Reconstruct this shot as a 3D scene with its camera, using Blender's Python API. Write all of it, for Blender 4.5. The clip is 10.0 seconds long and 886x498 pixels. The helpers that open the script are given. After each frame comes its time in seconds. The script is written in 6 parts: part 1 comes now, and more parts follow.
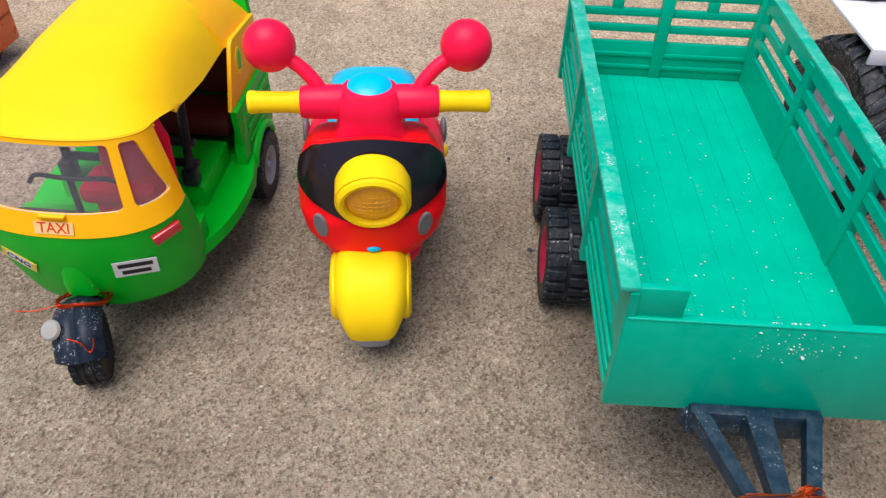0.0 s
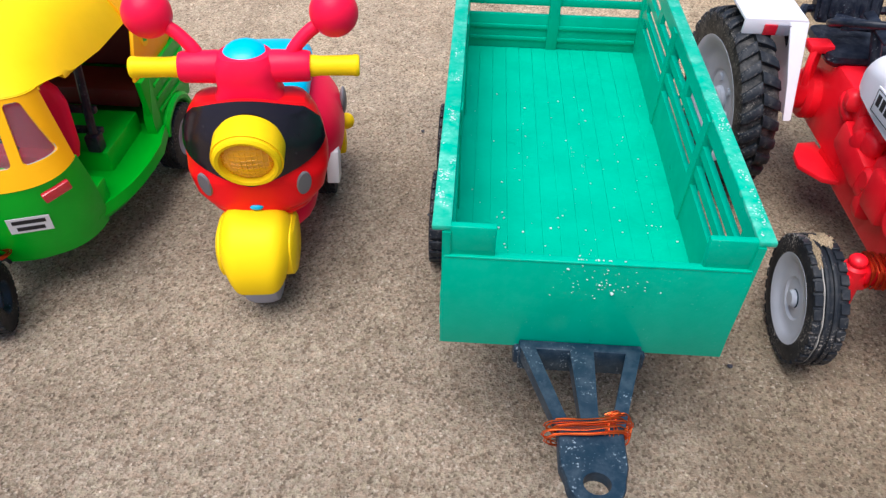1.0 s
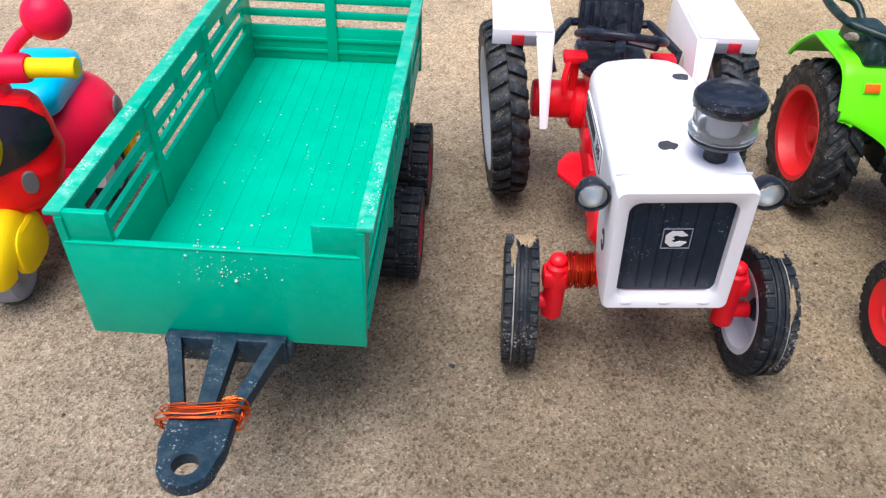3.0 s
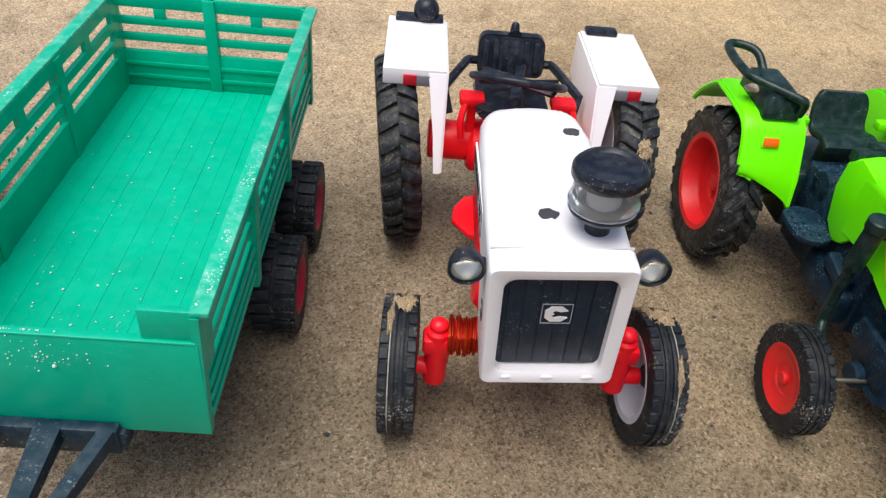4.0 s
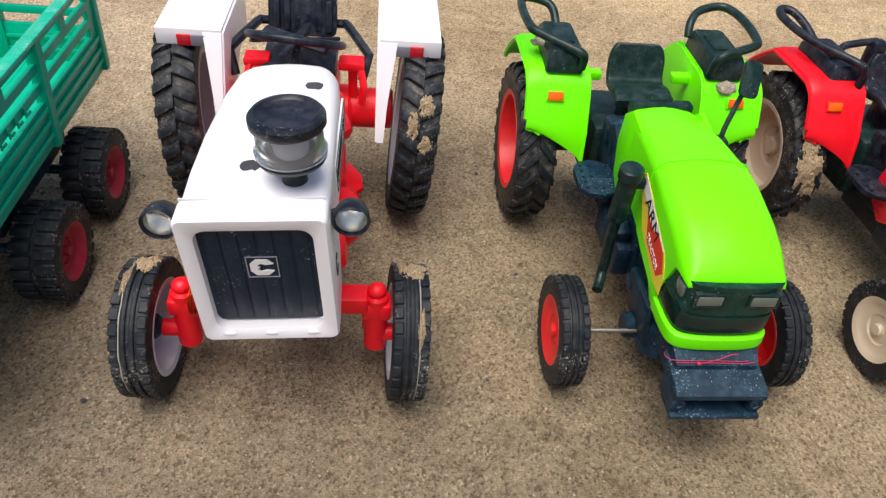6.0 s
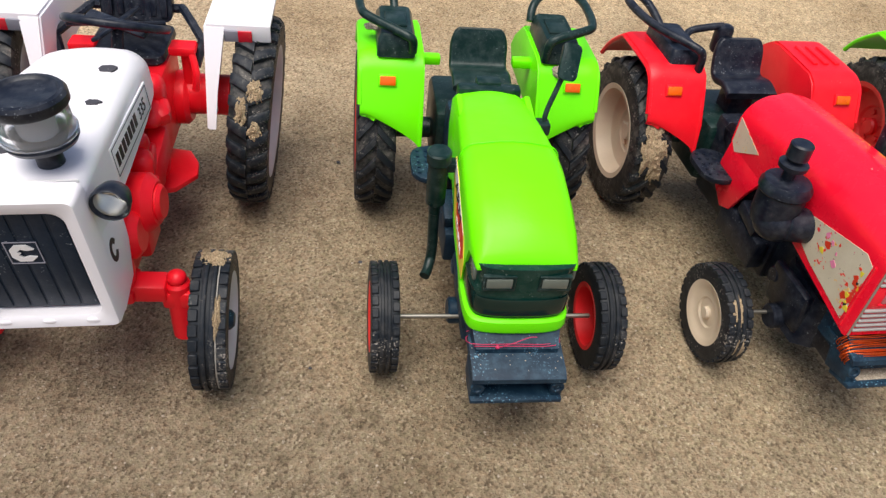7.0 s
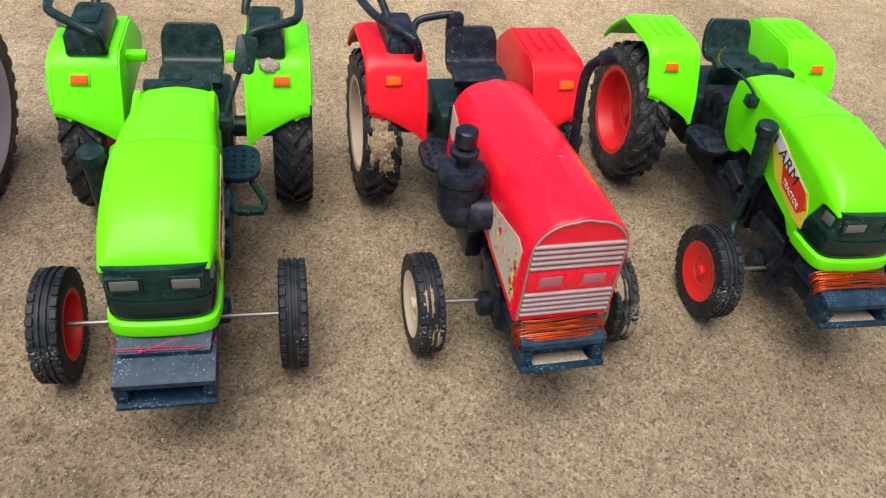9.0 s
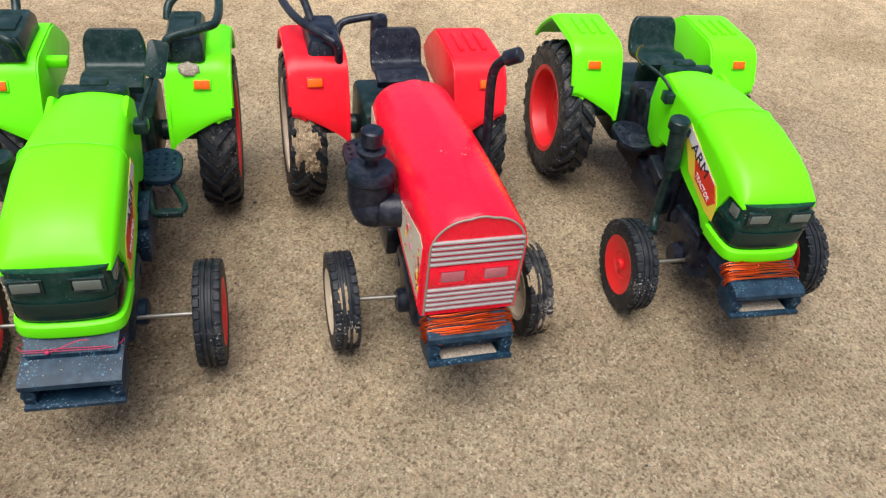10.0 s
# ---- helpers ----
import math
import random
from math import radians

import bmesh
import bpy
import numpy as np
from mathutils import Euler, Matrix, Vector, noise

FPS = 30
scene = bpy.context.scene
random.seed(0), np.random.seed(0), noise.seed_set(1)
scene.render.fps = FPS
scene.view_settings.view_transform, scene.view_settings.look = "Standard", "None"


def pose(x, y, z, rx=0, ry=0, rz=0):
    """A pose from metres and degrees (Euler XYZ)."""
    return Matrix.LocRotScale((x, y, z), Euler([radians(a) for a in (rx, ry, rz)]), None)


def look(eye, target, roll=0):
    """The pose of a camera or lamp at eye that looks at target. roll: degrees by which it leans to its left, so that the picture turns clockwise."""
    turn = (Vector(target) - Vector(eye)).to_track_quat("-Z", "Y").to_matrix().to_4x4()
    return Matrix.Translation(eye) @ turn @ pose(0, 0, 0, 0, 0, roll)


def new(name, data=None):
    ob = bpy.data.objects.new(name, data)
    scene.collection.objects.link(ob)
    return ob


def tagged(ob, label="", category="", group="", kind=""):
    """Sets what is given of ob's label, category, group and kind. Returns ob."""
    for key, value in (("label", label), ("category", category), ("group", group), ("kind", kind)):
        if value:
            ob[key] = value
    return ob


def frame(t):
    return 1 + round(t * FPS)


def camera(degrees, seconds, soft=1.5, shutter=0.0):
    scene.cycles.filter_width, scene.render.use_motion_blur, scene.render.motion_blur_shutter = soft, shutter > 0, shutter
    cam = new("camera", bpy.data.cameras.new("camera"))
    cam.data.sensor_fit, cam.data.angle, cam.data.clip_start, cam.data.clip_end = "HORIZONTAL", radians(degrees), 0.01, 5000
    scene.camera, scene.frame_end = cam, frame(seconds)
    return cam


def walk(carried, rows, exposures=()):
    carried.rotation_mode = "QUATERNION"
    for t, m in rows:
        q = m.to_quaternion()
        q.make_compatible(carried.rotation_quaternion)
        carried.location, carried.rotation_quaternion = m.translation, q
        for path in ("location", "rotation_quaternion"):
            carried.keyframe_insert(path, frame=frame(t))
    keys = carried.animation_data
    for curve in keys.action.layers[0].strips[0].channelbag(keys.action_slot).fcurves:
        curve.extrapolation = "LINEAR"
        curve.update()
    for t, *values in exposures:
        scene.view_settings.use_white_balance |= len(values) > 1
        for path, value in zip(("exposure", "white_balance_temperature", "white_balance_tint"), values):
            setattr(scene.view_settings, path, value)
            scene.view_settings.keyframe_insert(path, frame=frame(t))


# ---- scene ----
cam = camera(60.5, 10.0, 1.35)
PATH = [
    (0, (0.0449, -0.0025, 0.2287), (0.0085, 1.2654, -0.8944), 2.2),
    (0.5, (0.0711, -0.011, 0.2304), (0.0305, 1.2459, -0.9046), 1.3),
    (1, (0.0949, -0.0212, 0.2295), (0.044, 1.2392, -0.9012), 1.5),
    (1.5, (0.1228, -0.028, 0.2287), (0.0601, 1.2383, -0.8936), 1.3),
    (2, (0.1448, -0.0322, 0.2287), (0.0805, 1.251, -0.8766), 1.3),
    (2.5, (0.1813, -0.0313, 0.227), (0.0932, 1.2536, -0.8733), 0.3),
    (2.7, (0.194, -0.0322, 0.2236), (0.1076, 1.2663, -0.8614), 0.6),
    (3.8, (0.2143, 0.0017, 0.2321), (0.2863, 1.3188, -0.8318), 5.9),
    (4, (0.2236, 0.0034, 0.2295), (0.3066, 1.3188, -0.8343), 6.4),
    (4.5, (0.2405, 0.0034, 0.2253), (0.3329, 1.3103, -0.8487), 6.4),
    (5, (0.2609, 0.0025, 0.2253), (0.3778, 1.301, -0.8563), 6.3),
    (5.2, (0.2677, 0.0, 0.2236), (0.3845, 1.2934, -0.8639), 6.3),
    (6.3, (0.3185, -0.0008, 0.2312), (0.4667, 1.2857, -0.8606), 6.5),
    (6.5, (0.3278, -0.0008, 0.2329), (0.487, 1.29, -0.8521), 6.7),
    (7, (0.3642, -0.0034, 0.2278), (0.5505, 1.2764, -0.8665), 7.2),
    (7.5, (0.3947, -0.0008, 0.2261), (0.6124, 1.2756, -0.8656), 7.4),
    (8, (0.4125, -0.0025, 0.2287), (0.6488, 1.268, -0.8665), 7.5),
    (8.5, (0.4413, -0.0076, 0.2346), (0.7013, 1.2612, -0.8572), 7.5),
    (9, (0.465, -0.0093, 0.2329), (0.7513, 1.2578, -0.8546), 7.5),
    (9.5, (0.4811, -0.0119, 0.2355), (0.7843, 1.2502, -0.8538), 7.5),
    (10, (0.493, -0.0186, 0.2389), (0.8013, 1.2442, -0.847), 7.1),
]
LIGHTNESS = [(0, -0.03, 6000, 12), (0.5, 0.02, 6000, 12), (1.0, 0.18, 5900, 12), (1.5, 0.36, 5850, 12), (2.5, 0.40, 5800, 12), (4.0, 0.03, 6450, 8), (6.5, 0.11, 6500, 9), (8.5, 0.12, 6350, 9), (9.5, 0.22, 6200, 9), (10.0, 0.28, 6200, 9)]
walk(cam, [(t, look(eye, target, roll)) for t, eye, target, roll in PATH], LIGHTNESS)

# world and sun: a bright overcast sky, soft light from high in front
world = bpy.data.worlds.new("sky")
scene.world = world
world.use_nodes = True
wt = world.node_tree
sky = wt.nodes.new("ShaderNodeTexSky")
sky.sky_type, sky.sun_disc = "NISHITA", False
sky.sun_elevation, sky.sun_rotation = radians(72), radians(210)
sky.air_density, sky.dust_density, sky.ozone_density = 0.6, 4.0, 0.6
wt.links.new(sky.outputs[0], wt.nodes["Background"].inputs[0])
wt.nodes["Background"].inputs[1].default_value = 0.15
sun = new("sun", bpy.data.lights.new("sun", "SUN"))
sun.data.energy, sun.data.angle, sun.data.color = 3.0, radians(50), (1.0, 0.97, 0.93)
sun.matrix_world = look((0.12, 0.0, 1.0), (0.32, 0.25, 0.0))

MM = 0.001

# ---- materials ----


def nodes_of(name):
    m = bpy.data.materials.new(name)
    m.use_nodes = True
    return m, m.node_tree.nodes, m.node_tree.links, m.node_tree.nodes["Principled BSDF"]


def noise_node(nt, scale, detail=3, rough=0.55, vec=None, distort=0.0):
    n = nt.nodes.new("ShaderNodeTexNoise")
    n.inputs["Scale"].default_value, n.inputs["Detail"].default_value = scale, detail
    n.inputs["Roughness"].default_value, n.inputs["Distortion"].default_value = rough, distort
    if vec:
        nt.links.new(vec, n.inputs["Vector"])
    return n.outputs["Fac"]


def ramp(nt, fac, stops):
    r = nt.nodes.new("ShaderNodeValToRGB")
    r.color_ramp.elements[0].position, r.color_ramp.elements[1].position = stops[0][0], stops[-1][0]
    for pos, _ in stops[1:-1]:
        r.color_ramp.elements.new(pos)
    for e, (pos, c) in zip(r.color_ramp.elements, stops):
        e.color = (*c, 1) if len(c) == 3 else c
    nt.links.new(fac, r.inputs[0])
    return r.outputs[0]


def mix(nt, fac, a, b, mode="MIX"):
    n = nt.nodes.new("ShaderNodeMix")
    n.data_type, n.blend_type = "RGBA", mode
    for sock, val in ((n.inputs[0], fac), (n.inputs[6], a), (n.inputs[7], b)):
        if isinstance(val, (int, float)):
            sock.default_value = val
        elif isinstance(val, tuple):
            sock.default_value = (*val, 1)
        else:
            nt.links.new(val, sock)
    return n.outputs[2]


def bump(nt, height, strength, dist, shader):
    b = nt.nodes.new("ShaderNodeBump")
    b.inputs["Strength"].default_value, b.inputs["Distance"].default_value = strength, dist
    nt.links.new(height, b.inputs["Height"])
    nt.links.new(b.outputs[0], shader.inputs["Normal"])


def plastic(name, col, rough=0.38, dust=0.25, dust_col=(0.55, 0.47, 0.38), vary=0.12, coat=0.0, sss=0.0, speck=0.68, spec=0.5, film=None):
    """Moulded toy plastic: slight mottling, scuffs in the gloss, dust specks and a dry film."""
    m, ns, ls, b = nodes_of(name)
    nt = m.node_tree
    co = ns.new("ShaderNodeTexCoord").outputs["Object"]
    dark = tuple(c * (1 - vary) for c in col)
    base = mix(nt, ramp(nt, noise_node(nt, 60, 4, vec=co), [(0.35, (0, 0, 0)), (0.65, (1, 1, 1))]), dark, col)
    specks = ramp(nt, noise_node(nt, 1100, 2, vec=co), [(speck, (0, 0, 0)), (speck + 0.06, (1, 1, 1))])
    patch = ramp(nt, noise_node(nt, 70, 3, 0.6, vec=co), [(0.48, (0, 0, 0)), (0.68, (1, 1, 1))])
    both = mix(nt, 1.0, specks, patch, "MULTIPLY")
    film = dust * (0.16 if max(col) > 0.1 else 0.05) if film is None else film
    haze = ramp(nt, noise_node(nt, 240, 5, 0.7, vec=co), [(0.42, (0, 0, 0)), (0.75, (film,) * 3)])
    if film > 0.1:
        haze = mix(nt, 1.0, haze, ramp(nt, noise_node(nt, 55, 4, 0.65, vec=co, distort=0.8), [(0.38, (0.12, 0.12, 0.12)), (0.62, (1, 1, 1))]), "MULTIPLY")
    fac = mix(nt, 1.0, mix(nt, 1.0, both, (dust * 2.2 if dust * 2.2 < 1 else 1.0,) * 3, "MULTIPLY"), haze, "ADD")
    ls.new(mix(nt, fac, base, dust_col), b.inputs["Base Color"])
    r = ns.new("ShaderNodeMapRange")
    r.inputs[3].default_value, r.inputs[4].default_value = max(rough - 0.09, 0.05), min(rough + 0.2, 1)
    ls.new(noise_node(nt, 130, 4, vec=co), r.inputs[0])
    ls.new(r.outputs[0], b.inputs["Roughness"])
    b.inputs["Coat Weight"].default_value = coat
    b.inputs["Specular IOR Level"].default_value = spec if max(col) > 0.1 or rough < 0.2 else 0.3
    b.inputs["Subsurface Weight"].default_value = sss
    b.inputs["Subsurface Radius"].default_value = (0.002, 0.002, 0.002)
    bump(nt, noise_node(nt, 900, 3, vec=co), 0.12, 0.0004, b)
    return m


def peeling(name):
    """A cream sticker from which most of the red and yellow print has rubbed off."""
    m, ns, ls, b = nodes_of(name)
    nt = m.node_tree
    co = ns.new("ShaderNodeTexCoord").outputs["Object"]
    c = mix(nt, noise_node(nt, 90, 4, vec=co), (0.55, 0.46, 0.32), (0.74, 0.66, 0.50))
    for scale, lo, tone in ((140, 0.60, (0.80, 0.035, 0.02)), (210, 0.63, (0.86, 0.46, 0.03)), (260, 0.66, (0.70, 0.04, 0.16)), (520, 0.66, (0.16, 0.12, 0.12))):
        c = mix(nt, ramp(nt, noise_node(nt, scale, 4, 0.65, vec=co), [(lo, (0, 0, 0)), (lo + 0.03, (1, 1, 1))]), c, tone)
    ls.new(c, b.inputs["Base Color"])
    b.inputs["Roughness"].default_value = 0.5
    bump(nt, noise_node(nt, 300, 4, vec=co), 0.3, 0.0003, b)
    return m


def rubber(name, col=(0.022, 0.024, 0.028), dust=0.6, speck=0.64, film=0.14):
    return plastic(name, col, 0.5, dust, (0.38, 0.34, 0.29), 0.3, speck=speck, film=film)


def sand_mat(name, k=0.8, w=(1.0, 1.0, 1.0)):
    m, ns, ls, b = nodes_of(name)
    nt = m.node_tree
    co = ns.new("ShaderNodeTexCoord").outputs["Object"]
    c = ramp(nt, noise_node(nt, 1800, 2, vec=co), [(0.3, (0.30 * k, 0.24 * k, 0.17 * k)), (0.55, (0.52 * k, 0.43 * k, 0.32 * k)), (0.72, (0.74 * k, 0.65 * k, 0.53 * k))])
    c = mix(nt, 1.0, c, w, "MULTIPLY")
    ls.new(c, b.inputs["Base Color"])
    b.inputs["Roughness"].default_value = 0.95
    bump(nt, noise_node(nt, 1500, 3, vec=co), 0.8, 0.0008, b)
    return m


def ground_mat():
    """Cement screed with fine sand on it: grains of many tints, broad darker and paler patches."""
    m, ns, ls, b = nodes_of("sandy_cement")
    nt = m.node_tree
    co = ns.new("ShaderNodeTexCoord").outputs["Object"]
    vor = ns.new("ShaderNodeTexVoronoi")
    vor.inputs["Scale"].default_value, vor.inputs["Randomness"].default_value = 1000, 1.0
    warp = ns.new("ShaderNodeVectorMath")
    warp.operation = "MULTIPLY_ADD"
    nz = ns.new("ShaderNodeTexNoise")
    nz.inputs["Scale"].default_value = 1600
    ls.new(co, nz.inputs["Vector"])
    ls.new(nz.outputs["Color"], warp.inputs[0])
    warp.inputs[1].default_value = (0.0006, 0.0006, 0.0006)
    ls.new(co, warp.inputs[2])
    ls.new(warp.outputs[0], vor.inputs["Vector"])
    bw = ns.new("ShaderNodeRGBToBW")
    ls.new(vor.outputs["Color"], bw.inputs[0])
    grain = ramp(nt, bw.outputs[0], [(0.14, (0.150, 0.122, 0.095)), (0.30, (0.234, 0.197, 0.156)), (0.42, (0.290, 0.248, 0.200)), (0.70, (0.322, 0.280, 0.228)), (0.86, (0.370, 0.328, 0.276)), (0.96, (0.47, 0.43, 0.38))])
    fine = ramp(nt, noise_node(nt, 720, 4, 0.75, vec=co), [(0.3, (0.42, 0.40, 0.37)), (0.5, (1, 1, 1)), (0.7, (1.50, 1.48, 1.45))])
    col = mix(nt, 0.62, grain, fine, "MULTIPLY")
    pits = ramp(nt, noise_node(nt, 1250, 2, 0.6, vec=co), [(0.30, (0.46, 0.43, 0.40)), (0.42, (1, 1, 1))])
    col = mix(nt, 0.4, col, pits, "MULTIPLY")
    hue = ramp(nt, noise_node(nt, 420, 2, 0.5, vec=co), [(0.36, (1.10, 0.96, 0.88)), (0.5, (1, 1, 1)), (0.64, (0.95, 1.03, 0.90))])
    col = mix(nt, 0.4, col, hue, "MULTIPLY")
    crumbs = mix(nt, 1.0, ramp(nt, noise_node(nt, 620, 2, 0.6, vec=co), [(0.62, (0, 0, 0)), (0.70, (1, 1, 1))]), ramp(nt, noise_node(nt, 45, 3, 0.6, vec=co), [(0.45, (0.05, 0.05, 0.05)), (0.65, (0.6, 0.6, 0.6))]), "MULTIPLY")
    col = mix(nt, crumbs, col, (0.085, 0.068, 0.05))
    broad = ramp(nt, noise_node(nt, 7, 4, 0.6, vec=co, distort=0.4), [(0.32, (0.80, 0.76, 0.70)), (0.52, (1.12, 1.11, 1.09)), (0.7, (1.25, 1.21, 1.13))])
    col = mix(nt, 1.0, col, broad, "MULTIPLY")
    for scale, amount in ((75, 0.65), (210, 0.45)):
        col = mix(nt, amount, col, ramp(nt, noise_node(nt, scale, 3, 0.6, vec=co, distort=0.6), [(0.32, (0.80, 0.79, 0.77)), (0.5, (1, 1, 1)), (0.68, (1.16, 1.15, 1.13))]), "MULTIPLY")
    scuff = ramp(nt, noise_node(nt, 19, 5, 0.7, vec=co, distort=2.2), [(0.60, (1, 1, 1)), (0.68, (0.72, 0.69, 0.66))])
    col = mix(nt, 0.8, col, scuff, "MULTIPLY")
    blot = ramp(nt, noise_node(nt, 34, 4, 0.65, vec=co), [(0.27, (0.5, 0.46, 0.42)), (0.38, (1, 1, 1))])
    col = mix(nt, 0.8, col, blot, "MULTIPLY")
    # greyer towards low x, darker and more yellow towards high x
    sep = ns.new("ShaderNodeSeparateXYZ")
    ls.new(co, sep.inputs[0])
    side = ns.new("ShaderNodeMapRange")
    side.inputs[1].default_value, side.inputs[2].default_value = 0.10, 0.42
    ls.new(sep.outputs[0], side.inputs[0])
    away = ns.new("ShaderNodeVectorMath")
    away.operation = "DISTANCE"
    ls.new(co, away.inputs[0])
    away.inputs[1].default_value = (0.3, 0.5, 0.0)
    stray = ns.new("ShaderNodeMath")
    stray.operation = "MULTIPLY_ADD"
    ls.new(noise_node(nt, 2.2, 5, 0.6, vec=co), stray.inputs[0])
    stray.inputs[1].default_value = 1.6
    ls.new(away.outputs["Value"], stray.inputs[2])
    near = ns.new("ShaderNodeMapRange")
    near.inputs[1].default_value, near.inputs[2].default_value, near.inputs[3].default_value, near.inputs[4].default_value = 1.3, 2.6, 1.0, 0.0
    ls.new(stray.outputs[0], near.inputs[0])

    def nearby(fac):
        n = ns.new("ShaderNodeMapRange")
        n.inputs[3].default_value = 0.55
        ls.new(near.outputs[0], n.inputs[0])
        ls.new(fac, n.inputs[4])
        return n.outputs[0]
    tint = mix(nt, nearby(side.outputs[0]), (1.02, 0.965, 0.885), (0.93, 0.86, 0.70))
    col = mix(nt, 1.0, col, tint, "MULTIPLY")
    # the colour turns paler farther back, along a ragged edge
    back = ns.new("ShaderNodeMapRange")
    back.inputs[1].default_value, back.inputs[2].default_value = 0.26, 0.62
    wob = ns.new("ShaderNodeMath")
    wob.operation = "MULTIPLY_ADD"
    ls.new(noise_node(nt, 9, 4, 0.6, vec=co), wob.inputs[0])
    wob.inputs[1].default_value = 0.30
    ls.new(sep.outputs[1], wob.inputs[2])
    sub = ns.new("ShaderNodeMath")
    sub.operation = "SUBTRACT"
    ls.new(wob.outputs[0], sub.inputs[0])
    sub.inputs[1].default_value = 0.15
    ls.new(sub.outputs[0], back.inputs[0])
    col = mix(nt, nearby(back.outputs[0]), col, mix(nt, 1.0, col, (1.75, 1.68, 1.58), "MULTIPLY"))
    # one broad darker area, ragged at its rim
    off = ns.new("ShaderNodeVectorMath")
    off.operation = "SUBTRACT"
    ls.new(co, off.inputs[0])
    off.inputs[1].default_value = (0.32, 0.085, 0.0)
    ln = ns.new("ShaderNodeVectorMath")
    ln.operation = "LENGTH"
    ls.new(off.outputs[0], ln.inputs[0])
    edge = ns.new("ShaderNodeMath")
    edge.operation = "MULTIPLY_ADD"
    ls.new(noise_node(nt, 14, 5, 0.65, vec=co), edge.inputs[0])
    edge.inputs[1].default_value = 0.16
    ls.new(ln.outputs["Value"], edge.inputs[2])
    col = mix(nt, 1.0, col, ramp(nt, edge.outputs[0], [(0.14, (0.76, 0.75, 0.74)), (0.27, (1, 1, 1))]), "MULTIPLY")
    ls.new(col, b.inputs["Base Color"])
    b.inputs["Roughness"].default_value = 0.93
    b.inputs["Specular IOR Level"].default_value = 0.25
    h = mix(nt, 0.5, mix(nt, 0.6, vor.outputs["Distance"], noise_node(nt, 1100, 3, 0.75, vec=co)), noise_node(nt, 170, 4, 0.6, vec=co))
    bump(nt, h, 1.0, 0.0028, b)
    return m


def glass(name, tint=(0.95, 0.97, 0.96), rough=0.05):
    m, _, _, b = nodes_of(name)
    b.inputs["Base Color"].default_value = (*tint, 1)
    b.inputs["Transmission Weight"].default_value = 1.0
    b.inputs["Roughness"].default_value = rough
    b.inputs["IOR"].default_value = 1.35
    return m


def metal(name, col, rough=0.35):
    m, ns, ls, b = nodes_of(name)
    nt = m.node_tree
    co = ns.new("ShaderNodeTexCoord").outputs["Object"]
    ls.new(mix(nt, noise_node(nt, 300, 3, vec=co), tuple(c * 0.6 for c in col), col), b.inputs["Base Color"])
    b.inputs["Metallic"].default_value, b.inputs["Roughness"].default_value = 1.0, rough
    return m


M_GROUND, M_SAND, M_MUD = ground_mat(), sand_mat("dry_sand"), sand_mat("dried_mud", 0.72, (1.0, 0.90, 0.72))
M_EARTH = sand_mat("brown_earth", 0.42, (1.0, 0.90, 0.76))
M_TRAILER = plastic("trailer_green", (0.0, 0.43, 0.262), 0.28, 0.12, (0.45, 0.78, 0.68), 0.10, spec=0.24, film=0.02)
M_WORNGREEN = plastic("scuffed_trailer_green", (0.0, 0.44, 0.275), 0.36, 0.42, (0.50, 0.82, 0.74), 0.12, speck=0.60, spec=0.3, film=0.40)
M_NAVY = plastic("worn_navy_plastic", (0.004, 0.020, 0.040), 0.42, 0.46, (0.17, 0.34, 0.45), speck=0.60, film=0.17)
M_DRAWBAR = plastic("worn_blue_grey_plastic", (0.004, 0.022, 0.042), 0.42, 0.42, (0.36, 0.43, 0.47), speck=0.62, film=0.09)
M_BLACK = plastic("black_plastic", (0.006, 0.009, 0.018), 0.30, 0.3, (0.36, 0.38, 0.40), speck=0.64, film=0.09)
M_BLACKGREEN = plastic("dark_bottle_plastic", (0.003, 0.020, 0.017), 0.28, 0.26, (0.30, 0.36, 0.35), speck=0.64, film=0.10)
M_WHITE = plastic("white_plastic", (0.86, 0.84, 0.87), 0.3, 0.08, (0.55, 0.5, 0.45), 0.03)
M_RED = plastic("red_plastic", (0.92, 0.006, 0.018), 0.32, 0.12, (0.8, 0.42, 0.36), 0.08, spec=0.36)
M_REDHOOD = plastic("red_hood_plastic", (0.94, 0.006, 0.030), 0.20, 0.05, (0.85, 0.4, 0.36), 0.04, spec=0.45)
M_LIME = plastic("lime_plastic", (0.17, 0.92, 0.0), 0.32, 0.03, (0.5, 0.7, 0.3), 0.05, spec=0.28)
M_YELLOW = plastic("orange_yellow_plastic", (1.0, 0.47, 0.0), 0.34, 0.01, (0.8, 0.6, 0.2), 0.05, spec=0.14)
M_BRIGHTYELLOW = plastic("bright_yellow_plastic", (1.0, 0.66, 0.0), 0.40, 0.0, (0.8, 0.6, 0.2), 0.03, spec=0.10)
M_ROOF = plastic("warm_yellow_plastic", (1.0, 0.60, 0.0), 0.38, 0.0, (0.8, 0.6, 0.2), 0.05, spec=0.10)
M_AUTOGREEN = plastic("leaf_green_plastic", (0.004, 0.50, 0.012), 0.34, 0.05, (0.3, 0.5, 0.25), 0.1, spec=0.3)
M_PINKRED = plastic("rose_red_plastic", (0.96, 0.006, 0.055), 0.36, 0.03, (0.9, 0.6, 0.6), 0.04, spec=0.2)
M_SCARLET = plastic("scarlet_plastic", (0.97, 0.004, 0.008), 0.30, 0.02, (0.9, 0.5, 0.4), 0.03, spec=0.2)
M_CYAN = plastic("cyan_plastic", (0.0, 0.52, 0.82), 0.3, 0.02)
